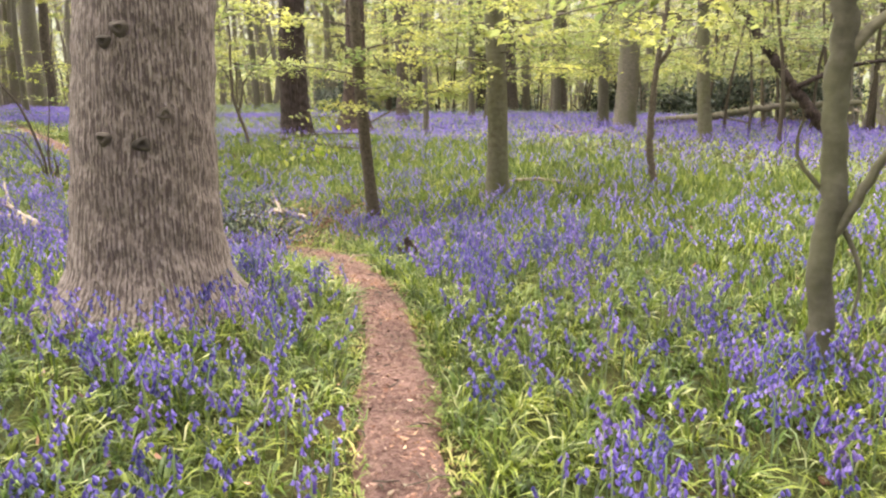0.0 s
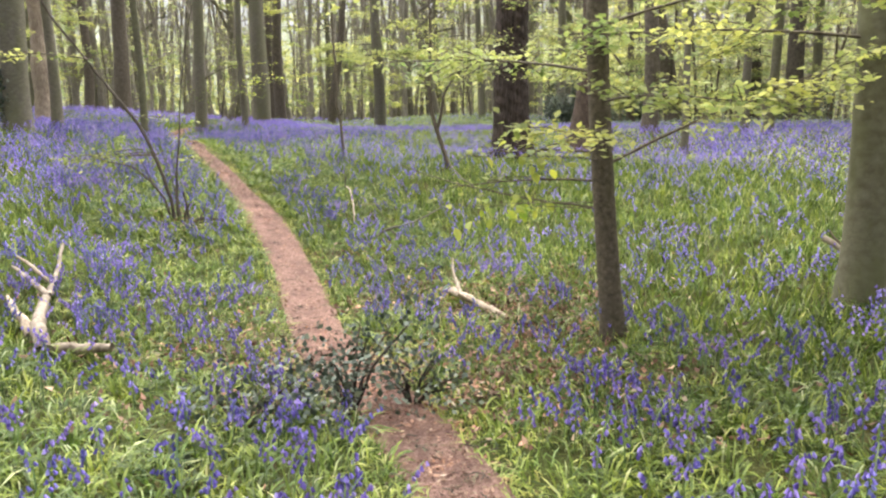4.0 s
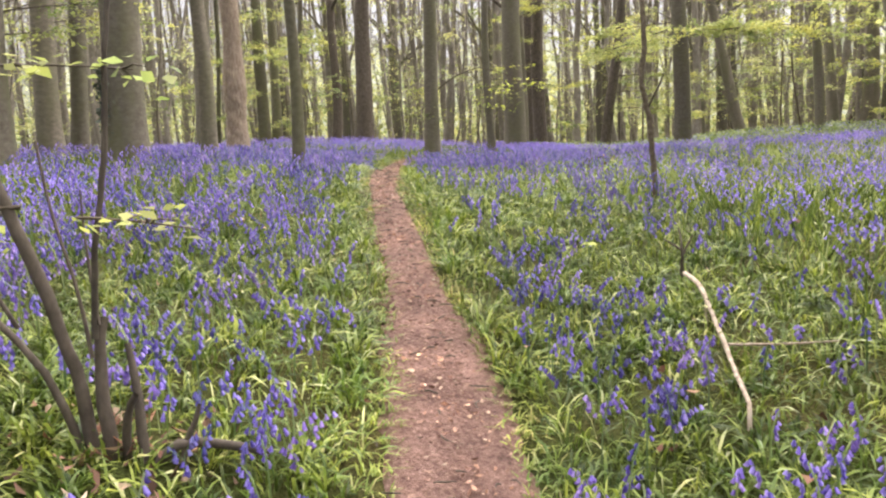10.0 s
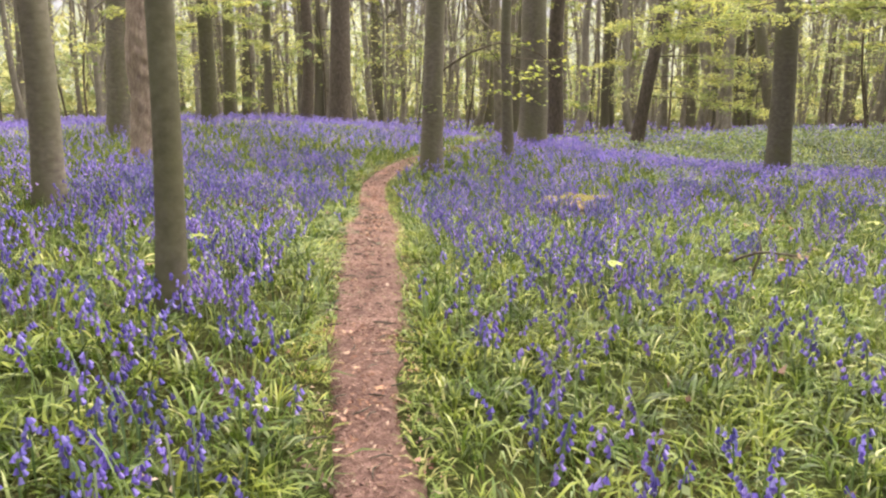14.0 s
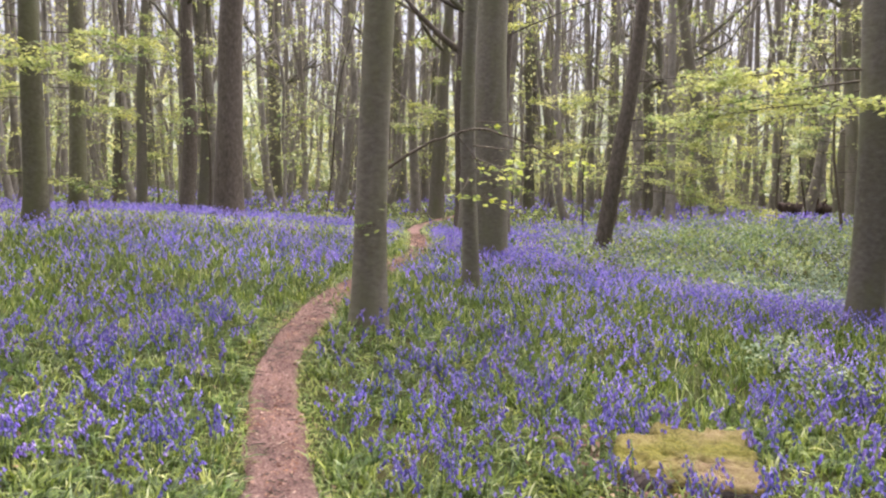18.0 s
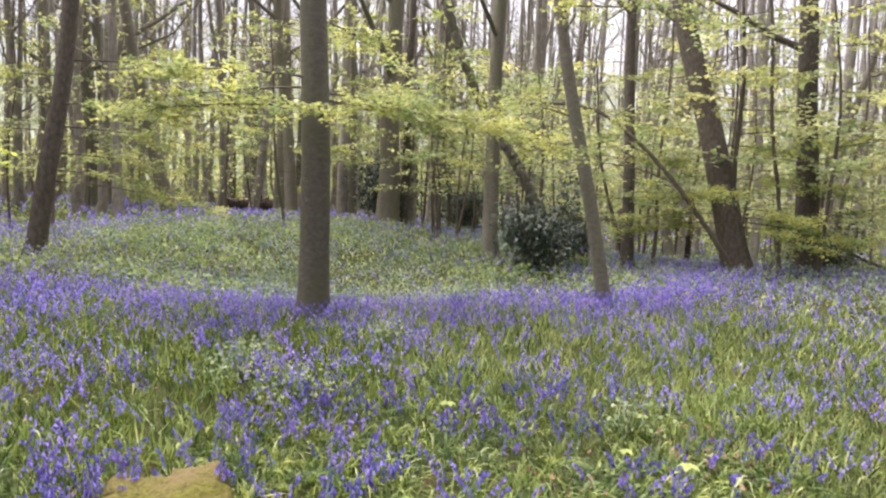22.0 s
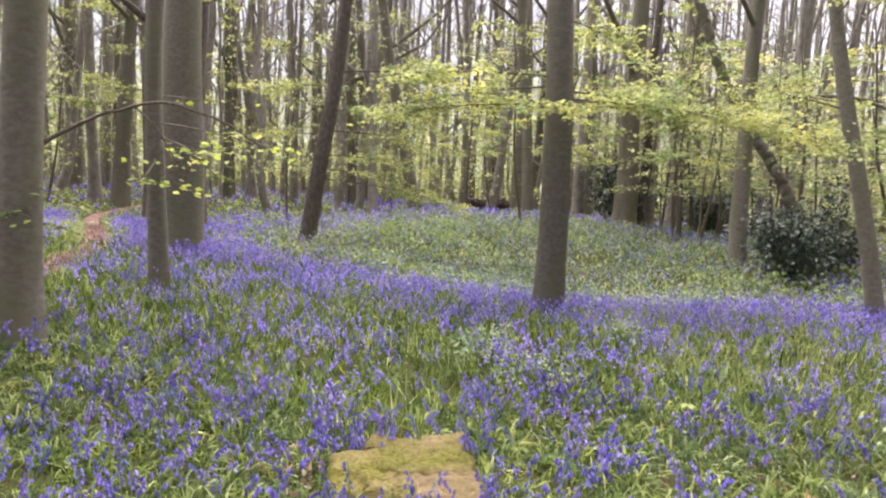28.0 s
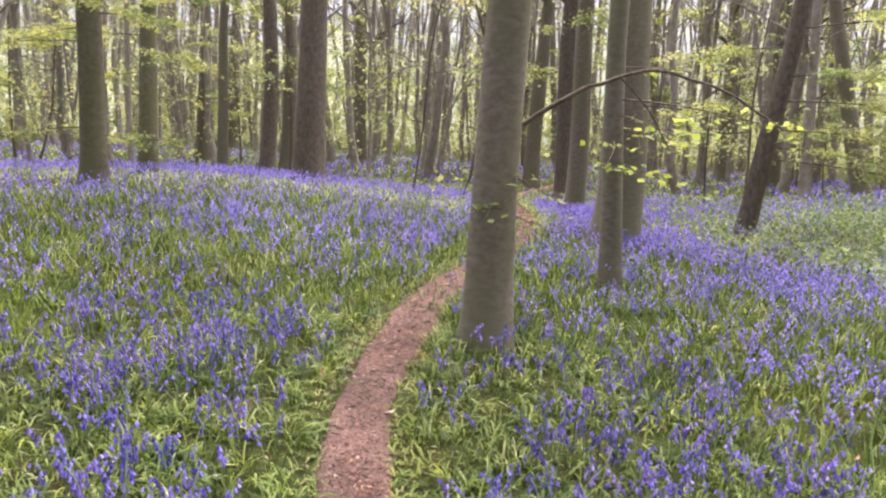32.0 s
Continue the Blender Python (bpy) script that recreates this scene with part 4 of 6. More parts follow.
# ---- far wood that closes the view ----
def far_wood(count, near, far, seed):
    """Trunks and young foliage in the depth of the wood, all round the glade, with haze put into their colours."""
    rng = np.random.default_rng(seed)
    bits, spots = [], []
    made = 0
    while made < count:
        a, d = (rng.uniform(radians(5), radians(178)) if made % 6 else rng.uniform(0, 2 * math.pi)), math.sqrt(rng.uniform(near ** 2, far ** 2))
        x, y = -9 + d * math.cos(a), 17 + d * math.sin(a)
        if from_track(np.array([x]), np.array([y]), PASSED)[0] < 9 + near * 0.3 or from_track(np.array([x]), np.array([y]))[0] < 1.5:
            continue
        if (82 < math.degrees(a) % 360 < 105 or 130 < math.degrees(a) % 360 < 152) and d < 48 and rng.uniform() < 0.28:
            continue
        made += 1
        z, r, tall = float(height(x, y)), rng.uniform(0.07, 0.24), rng.uniform(15, 24)
        h = np.array([-0.4, 0, 0.4, 1.5, 3, 5, 7, 9, 11.5, tall])
        lx, ly = rng.normal(0, 0.05, 2)
        p = np.stack([x + lx * h, y + ly * h, z + h], 1)
        p[2:, :2] += np.cumsum(rng.normal(0, 0.09, (8, 2)), 0) * rng.uniform(0.4, 1.8)
        bits.append(tube(p, r * (1 - 0.7 * np.maximum(h, 0) / tall) * np.array([1.6, 1.4, 1.1, 1, 1, 1, 1, 1, 1, 1]), 6))
        if rng.uniform() < 0.55:
            k = rng.integers(3, 7)
            t = np.linspace(0, 1, 4)[:, None]
            out = np.append(rng.normal(0, 1.0, 2), 0)
            up = tall * 0.9 - h[k]
            bits.append(tube(p[k] + t ** 0.7 * out * 1.3 + t * [lx * up, ly * up, up], r * 0.62 * (1 - 0.7 * t[:, 0]), 5))
        for k in range(8):
            at = rng.uniform(2.5, tall)
            s = np.array([np.interp(at, h, p[:, c]) for c in range(3)])
            b = rng.uniform(0, 6.3)
            lg = rng.uniform(1.5, 4)
            e = s + np.array([math.cos(b) * lg, math.sin(b) * lg, lg * rng.uniform(0.4, 1.4)])
            m = (s + e) / 2 + rng.normal(0, 0.25, 3)
            bits.append(tube(np.stack([s, m, e]), np.array([0.05, 0.035, 0.015]), 3))
            for f in range(3):
                u = s + (e - s) * rng.uniform(0.3, 1)
                w = u + rng.normal(0, 0.55, 3) * lg * 0.6 + [0, 0, 0.25 * lg]
                bits.append(tube(np.stack([u, (u + w) / 2 + rng.normal(0, 0.12, 3), w]), np.array([0.02, 0.014, 0.007]), 3))
        for k in range(rng.integers(2, 6)):
            at = rng.uniform(0.8, 7.0) if k % 2 else rng.uniform(1, 13)
            b = rng.uniform(0, 6.3)
            c = np.array([x, y, z + at]) + np.array([math.cos(b), math.sin(b), 0]) * rng.uniform(0.4, 2.2)
            spots.append(c + rng.normal(0, 1, (70, 3)) * [1.1, 1.1, 0.22])
    v, q = joined(bits)
    tagged(new("distant_trunks", mesh_of("distant_trunks", v, quads=q, mats=[FARBARK], smooth=True)), "slender grey-brown trunks deep in the wood, paled as if by haze", "trees", kind="stuff")
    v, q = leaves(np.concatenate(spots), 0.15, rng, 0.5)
    tagged(new("distant_foliage", mesh_of("distant_foliage", v, quads=q, mats=[FARLEAF])), "yellow-green spring foliage deep in the wood, paled as if by haze", "foliage", kind="stuff")


far_wood(760, 24, 72, 5)


def thicket_ring():
    """Low evergreen and leafy undergrowth far off, which hides the land beyond; its colour is paled for haze."""
    rng = np.random.default_rng(8)
    n = 30000
    a, d = np.where(rng.uniform(0, 1, n) < 0.85, rng.uniform(radians(0), radians(183), n), rng.uniform(0, 2 * math.pi, n)), rng.uniform(60, 84, n)
    x, y = -9 + d * np.cos(a), 17 + d * np.sin(a)
    lift = 9 * lattice(a * 12, d * 0.02, 0.6, 4) ** 1.2 + 3
    z = height(x, y) + rng.uniform(0, 1, n) ** 1.3 * lift
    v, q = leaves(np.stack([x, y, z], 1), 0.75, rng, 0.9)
    tagged(new("far_undergrowth", mesh_of("far_undergrowth", v, quads=q, mats=[FARLEAF])), "green undergrowth at the edge of sight, coloured pale for haze", "undergrowth", kind="stuff")


thicket_ring()


def understorey():
    """Young beeches between the old trunks, with leaves in level layers."""
    rng = np.random.default_rng(31)
    made = 0
    while made < 72:
        a, d = rng.uniform(0, 2 * math.pi), rng.uniform(9, 40)
        x, y = -9 + d * math.cos(a), 17 + d * math.sin(a)
        if from_track(np.array([x]), np.array([y]), PASSED)[0] < 7.5 or from_track(np.array([x]), np.array([y]))[0] < 2.5 or math.hypot(x + 10.6, y - 18.5) < 17 or y < 4 or (x - y * 0.1 > 2 and y < 12) or (-14 < x < -1 and 22 < y < 31):
            continue
        made += 1
        tall = rng.uniform(3.5, 8)
        # FARLEAF gives these leaves their haze by colour.
        tree("beech_sapling", "thin young beech with layers of fresh leaves", x, y, rng.uniform(0.025, 0.05), tuple(rng.normal(0, 0.05, 2)), tall=tall, sides=6, sprays=int(tall * 1.8), limbs=0,
             levels=(1.3, tall * 0.95), reach=(0.8, 1.9), size=0.1, dense=24, seed=made + 200, bark_of=TWIG, leaf=FARLEAF, group="young beeches", wander=0.12)


understorey()


def lime_layers():
    """Broad young beeches in the middle distance, whose level layers of leaves hide the wood behind."""
    rng = np.random.default_rng(77)
    made = 0
    while made < 74:
        x, y = rng.uniform(-8, 16), rng.uniform(18, 47)
        if from_track(np.array([x]), np.array([y]))[0] < 8 or math.hypot(x + 10.6, y - 18.5) < (15 if x > -3 and y > 29 else 17) or (x < -3 and 20 < y < 34) or (x < 1 and y < 22):
            continue
        made += 1
        tall = rng.uniform(4.5, 8.5)
        # Leaves are paled by FARLEAF, in place of haze before them.
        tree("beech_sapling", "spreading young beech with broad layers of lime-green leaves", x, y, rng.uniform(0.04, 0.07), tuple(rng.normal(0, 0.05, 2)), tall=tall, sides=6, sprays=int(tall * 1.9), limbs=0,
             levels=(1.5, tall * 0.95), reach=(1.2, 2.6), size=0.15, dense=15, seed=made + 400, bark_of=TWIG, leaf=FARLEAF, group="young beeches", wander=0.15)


lime_layers()


def backdrop():
    """A glowing band, coloured as hazy pale spring green, that stands for the wood beyond sight."""
    m = bpy.data.materials.new("glowing_haze")
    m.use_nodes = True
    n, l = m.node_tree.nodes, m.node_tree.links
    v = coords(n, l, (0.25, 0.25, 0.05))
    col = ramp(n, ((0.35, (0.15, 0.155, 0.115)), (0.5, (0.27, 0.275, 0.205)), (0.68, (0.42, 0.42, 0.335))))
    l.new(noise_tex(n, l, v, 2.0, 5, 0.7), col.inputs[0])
    # Added glow, which lightens the gaps between the far trunks.
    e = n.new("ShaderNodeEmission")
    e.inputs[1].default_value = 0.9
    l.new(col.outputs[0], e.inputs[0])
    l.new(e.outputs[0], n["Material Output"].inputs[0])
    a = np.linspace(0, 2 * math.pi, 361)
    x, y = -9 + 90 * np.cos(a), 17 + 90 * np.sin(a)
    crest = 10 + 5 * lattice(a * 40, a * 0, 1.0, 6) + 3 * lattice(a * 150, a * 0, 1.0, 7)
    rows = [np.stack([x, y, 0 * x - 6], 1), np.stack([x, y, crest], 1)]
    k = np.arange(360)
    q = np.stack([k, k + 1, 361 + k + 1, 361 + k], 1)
    tagged(new("backdrop", mesh_of("backdrop", np.concatenate(rows), quads=q, mats=[m])), "glowing band coloured as hazy pale green distance beyond the trees", "backdrop", kind="structure")


backdrop()


# ---- small trees, shrubs and dead wood beside the path ----
stems("leaning_tree", "mossy crooked tree with an elbow low on its trunk", 1.93, 3.38,
      [([(0, 0, -0.05), (-0.02, 0.01, 0.33), (-0.05, 0.02, 0.58), (-0.02, 0.02, 0.84), (-0.05, 0.03, 1.17), (-0.06, 0.04, 1.62), (-0.08, 0.04, 2.4), (0.0, 0.1, 4.0), (0.1, 0.2, 7.0)], 0.06, 0.045),
       ([(-0.01, 0, 0.68), (0.06, -0.04, 0.85), (0.15, -0.08, 1.08), (0.3, -0.1, 1.35)], 0.03, 0.015),
       ([(0.03, 0, 0.72), (0.11, -0.06, 0.51), (0.1, -0.06, 0.26)], 0.014, 0.006),
       ([(-0.06, 0.03, 0.88), (-0.18, 0.1, 1.06), (-0.17, 0.1, 1.23)], 0.014, 0.006),
       ([(-0.03, 0.02, 1.55), (0.1, -0.04, 1.72), (0.3, -0.1, 1.95)], 0.03, 0.015),
       ([(-0.04, 0.03, 1.75), (-0.24, 0.14, 1.92), (-0.5, 0.3, 2.2)], 0.03, 0.012)],
      GREENISH, "tree", [((-0.05, 0, 1.9), 170, 1.6, 0.0), ((0, 0, 2.0), 110, 1.8, 0.0), ((0, 0, 2.2), 210, 1.5, 0.0), ((0, 0, 2.0), 60, 1.4, 0.0), ((0, 0, 2.3), 140, 2.2, 0.0)], seed=11, sides=14, size=0.065, dense=60)
stems("leaning_pole", "bare dead trunk that leans across the glade", 9.54, 17.34,
      [([(0, 0, 0), (-1.11, 0.66, 1.72), (-2.01, 1.19, 3.17), (-3.0, 1.8, 4.8)], 0.14, 0.09), ([(-0.8, 0.4, 1.3), (0.3, 0.2, 1.8), (1.9, 0, 2.0)], 0.07, 0.04)], DARK, "dead tree", seed=4)
stems("fallen_trunk", "grey fallen trunk with broken branches lying on the ground", 6.9, 20.6,
      [([(-0.8, 0.4, 0.15), (0.8, 0.1, 0.32), (2.6, -0.3, 0.62), (4.6, -0.9, 0.75)], 0.12, 0.08), ([(1.0, 0, 0.35), (1.8, -0.5, 0.15), (2.3, -0.9, 0.05)], 0.04, 0.02), ([(2.6, -0.3, 0.6), (3.2, 0, 1.1), (3.8, 0.2, 1.25)], 0.05, 0.02)],
      BEECH, "fallen tree", seed=6, sides=10)
stems("hazel_sapling", "slim forked sapling with a few fresh leaves", 3.02, 9.92,
      [([(0, 0, 0), (-0.1, 0.03, 0.5), (-0.12, 0.04, 0.94), (-0.08, 0.03, 1.77), (-0.01, 0, 2.56), (0.1, 0.1, 4.0)], 0.056, 0.022), ([(-0.08, 0.03, 1.73), (0.05, -0.01, 1.92), (0.2, -0.07, 2.55), (0.45, -0.1, 3.6)], 0.04, 0.014)],
      TWIG, "sapling", [((0, 0, 2.1), 170, 1.6, 0.1), ((0.1, 0, 2.3), 20, 1.7, 0.1), ((0, 0, 2.6), 260, 1.6, 0.1), ((0, 0, 2.4), 90, 1.6, 0.1), ((0, 0, 1.9), 300, 1.2, 0.1), ((0, 0, 2.9), 210, 1.7, 0.1), ((0, 0, 3.0), 340, 1.7, 0.1)], seed=12, dense=55)
SIDE = np.array([0.76, 0.65])


def level(points, depth=0.0):
    """Points given as (sideways, up) in the plane that faces the path, as points in space."""
    return [(SIDE[0] * u * 1.08 - 0.65 * depth * k, SIDE[1] * u * 1.08 + 0.76 * depth * k, h * 1.08) for k, (u, h) in enumerate(points)]


stems("hazel_shrub", "many-stemmed grey hazel shrub with a level spray of leaves", -6.38, 11.22,
      [(level([(0, 0), (-0.04, 0.27), (-0.095, 0.5), (-0.18, 0.76), (-0.25, 0.95), (-0.34, 1.13), (-0.465, 1.31), (-0.57, 1.46), (-0.8, 1.8), (-1.1, 2.25), (-1.3, 2.8)]), 0.022, 0.009),
       (level([(0.055, 0), (0.03, 0.22), (0.04, 0.42)], 0.02), 0.024, 0.017),
       (level([(0.035, 0.36), (0.053, 0.62), (0.075, 0.77), (0.105, 1.0), (0.115, 1.2), (0.14, 1.4), (0.2, 1.8), (0.26, 2.3)], 0.02), 0.011, 0.005),
       (level([(-0.04, 0.02), (-0.07, 0.15), (-0.105, 0.27), (-0.21, 0.43), (-0.32, 0.56), (-0.43, 0.64), (-0.63, 0.69), (-0.85, 0.78)], -0.02), 0.014, 0.006),
       (level([(-0.19, 0.4), (-0.285, 0.62), (-0.32, 0.74), (-0.38, 0.85)], -0.02), 0.008, 0.004),
       (level([(0.15, 0.0), (0.13, 0.16), (0.105, 0.33)], 0.03), 0.018, 0.011),
       (level([(0.02, 0.3), (-0.02, 0.52), (-0.085, 0.75), (-0.12, 0.95)], 0.03), 0.007, 0.004),
       (level([(0.05, 0.4), (0.02, 0.6), (0.0, 0.8)], 0.04), 0.006, 0.003),
       (level([(0.09, 0.0), (0.12, 0.12), (0.16, 0.2)], -0.03), 0.016, 0.01)],
      BROWN, "shrub", [((*(SIDE * -0.2), 0.84), 222, 0.95, 0.02), ((*(SIDE * -0.2), 0.8), 208, 0.8, 0.05), ((*(SIDE * -0.15), 0.82), 240, 0.85, 0.03), ((*(SIDE * -0.3), 0.88), 226, 0.8, 0.0), ((*(SIDE * 0.02), 0.78), 35, 0.4, -0.05), ((*(SIDE * -0.8), 1.9), 250, 1.1, 0.1), ((*(SIDE * -0.4), 1.25), 60, 0.6, 0.1)], seed=14, dense=60, size=0.06, sides=9)
stems("dead_log", "pale rotten root lying beside the hazel shrub", -6.3, 11.3, [(level([(0.08, 0.03), (0.2, 0.04), (0.3, 0.025), (0.42, 0.0)]), 0.02, 0.014), (level([(0.15, 0.02), (0.2, 0.1), (0.22, 0.16)]), 0.012, 0.007)], BROWN, "log", seed=51, sides=9)
stems("young_tree", "dark thin crooked stem with no leaves low down", -6.7, 16.42,
      [([(0, 0, 0), (-0.03, -0.01, 0.4), (-0.06, -0.02, 0.77), (-0.12, -0.05, 1.09), (-0.1, -0.04, 1.5), (-0.2, 0, 2.6), (-0.1, 0, 4.2)], 0.028, 0.015), ([(-0.07, -0.03, 0.85), (0.03, 0.0, 1.05), (0.06, 0.02, 1.15)], 0.012, 0.006)],
      TWIG, "sapling", [((-0.15, 0, 2.4), 200, 1.2, 0.2), ((-0.15, 0, 2.8), 20, 1.2, 0.2)], seed=15)
stems("hazel_sapling", "slim sapling that forks low, thinly leaved above", -4.42, 15.95,
      [([(0, 0, 0), (-0.1, -0.02, 0.4), (-0.22, -0.04, 0.72), (-0.32, -0.06, 1.13), (-0.34, -0.08, 1.7), (-0.32, -0.1, 2.45), (-0.4, -0.1, 3.6)], 0.042, 0.014),
       ([(-0.22, -0.04, 0.7), (-0.13, -0.02, 1.06), (-0.1, 0, 1.35), (0.12, 0.04, 1.66), (0.34, 0.1, 1.82), (0.7, 0.2, 2.4)], 0.03, 0.010), ([(-0.33, -0.06, 1.4), (-0.6, -0.11, 1.8), (-0.9, -0.16, 2.0)], 0.014, 0.006)],
      TWIG, "sapling", [((-0.3, 0, 1.6), 120, 1.0, 0.2), ((-0.3, 0, 2.2), 270, 1.3, 0.1), ((0, 0, 2.3), 40, 1.3, 0.1), ((-0.3, 0, 1.9), 190, 1.2, 0.05), ((0.1, 0, 1.7), 330, 1.1, 0.05), ((-0.3, 0, 2.6), 150, 1.4, 0.1)], seed=16, dense=26)

stems("dead_branch", "pale weathered branch lying among the bluebells", -5.2, 8.32,
      [([(0.75, -0.75, 0.02), (0.4, -0.45, 0.06), (0.0, 0.0, 0.1), (-0.2, 0.26, 0.16), (-0.36, 0.46, 0.28), (-0.42, 0.55, 0.36)], 0.05, 0.014), ([(0.1, -0.1, 0.1), (-0.15, -0.02, 0.18), (-0.42, 0.05, 0.26)], 0.026, 0.014), ([(-0.1, 0.12, 0.13), (-0.3, 0.12, 0.26), (-0.42, 0.1, 0.34)], 0.018, 0.012), ([(0.55, -0.65, 0.06), (0.25, -0.5, 0.09), (-0.1, -0.28, 0.12)], 0.035, 0.016)],
      DEAD, "dead branch", seed=21, sides=9)
stems("dead_branch", "short rotten log end in the leaves beside the path", -4.32, 7.72, [([(-0.3, -0.12, 0.05), (0.0, 0.03, 0.06), (0.2, 0.12, 0.05)], 0.045, 0.03)], DEAD, "log", seed=22, sides=9)
stems("dead_branch", "pale fallen branch with a broken upright stub", -2.25, 10.15,
      [([(-0.4, 0.55, 0.03), (-0.25, 0.3, 0.08), (0.05, 0.0, 0.08), (0.45, -0.3, 0.05), (0.8, -0.5, 0.04)], 0.045, 0.014), ([(-0.2, 0.25, 0.1), (-0.35, 0.5, 0.22), (-0.42, 0.66, 0.34)], 0.022, 0.010), ([(0.0, 0.02, 0.08), (-0.12, -0.05, 0.16)], 0.022, 0.016)],
      DEAD, "dead branch", seed=23, sides=9)
stems("dead_branch", "grey curved branch with an upturned pale tip", -4.18, 12.76,
      [([(-0.16, -0.14, 0.05), (0.0, 0, 0.13), (0.13, 0.18, 0.16), (0.28, 0.4, 0.22), (0.38, 0.56, 0.29), (0.44, 0.66, 0.33), (0.48, 0.74, 0.42)], 0.02, 0.009), ([(0.0, 0.0, 0.12), (0.1, -0.05, 0.06), (0.2, -0.1, 0.0)], 0.012, 0.007)], BEECH, "dead branch", seed=24, sides=8)
stems("dead_stick", "white barkless stick propped in the bluebells", -4.9, 13.14,
      [([(0.02, -0.05, 0.06), (0, 0, 0.1), (-0.14, 0.27, 0.14), (-0.27, 0.53, 0.18), (-0.43, 0.8, 0.26), (-0.58, 1.03, 0.36), (-0.75, 1.25, 0.38)], 0.009, 0.015), ([(-0.27, 0.53, 0.18), (-0.02, 0.62, 0.2), (0.18, 0.72, 0.22)], 0.008, 0.004), ([(-0.5, 0.92, 0.3), (-0.46, 0.8, 0.18), (-0.4, 0.72, 0.06)], 0.009, 0.006)],
      DEAD, "stick", seed=25)
stems("dead_branch", "dark withered fork at the end of a white stick", -5.68, 14.42, [([(0.0, 0.0, 0.0), (0.01, -0.02, 0.22), (-0.03, 0.03, 0.33)], 0.012, 0.005), ([(0.01, 0, 0.18), (0.05, 0.05, 0.29)], 0.008, 0.004), ([(0, 0, 0.2), (-0.1, -0.04, 0.27)], 0.008, 0.004)], BROWN, "dead branch", seed=50)
stems("dead_branch", "crooked grey branch on the ground behind the trunks", 3.0, 18.0, [([(-0.2, 0, 0.22), (0.2, -0.05, 0.05), (0.7, -0.15, 0.12), (1.4, -0.3, 0.06), (1.7, -0.4, 0.02)], 0.04, 0.02)], DEAD, "dead branch", seed=27)
stems("dead_branch", "lichened fallen branch behind a beech trunk", 1.2, 10.9, [([(-0.5, 0.3, 0.2), (-0.2, 0.15, 0.06), (0.3, -0.05, 0.1), (0.9, -0.4, 0.06), (1.3, -0.6, 0.02)], 0.03, 0.015), ([(-0.3, 0.2, 0.08), (-0.5, 0.1, 0.3)], 0.015, 0.006)], DEAD, "dead branch", seed=28)
stems("rotten_stump", "small broken brown stump with curled bark", -0.33, 6.3, [([(0, 0, 0), (0.02, 0, 0.1), (0.0, 0.02, 0.17)], 0.05, 0.03), ([(0.04, 0, 0.02), (0.12, 0.03, 0.12)], 0.03, 0.012), ([(-0.05, 0, 0.02), (-0.1, 0.04, 0.09)], 0.03, 0.015)], REDDISH, "stump", seed=29, sides=9)
stems("dead_branch", "brown fallen twigs with withered leaves", -8.6, 18.6, [([(-0.15, 0.1, 0.1), (0.05, 0, 0.2), (0.3, -0.05, 0.22)], 0.012, 0.006), ([(0, 0, 0.02), (0.05, 0.02, 0.2), (0.0, 0.1, 0.34)], 0.012, 0.005)], BROWN, "dead branch", [((0.0, 0, 0.2), 20, 0.3, 0.1)], seed=30, leaf=CHIP, dense=40)


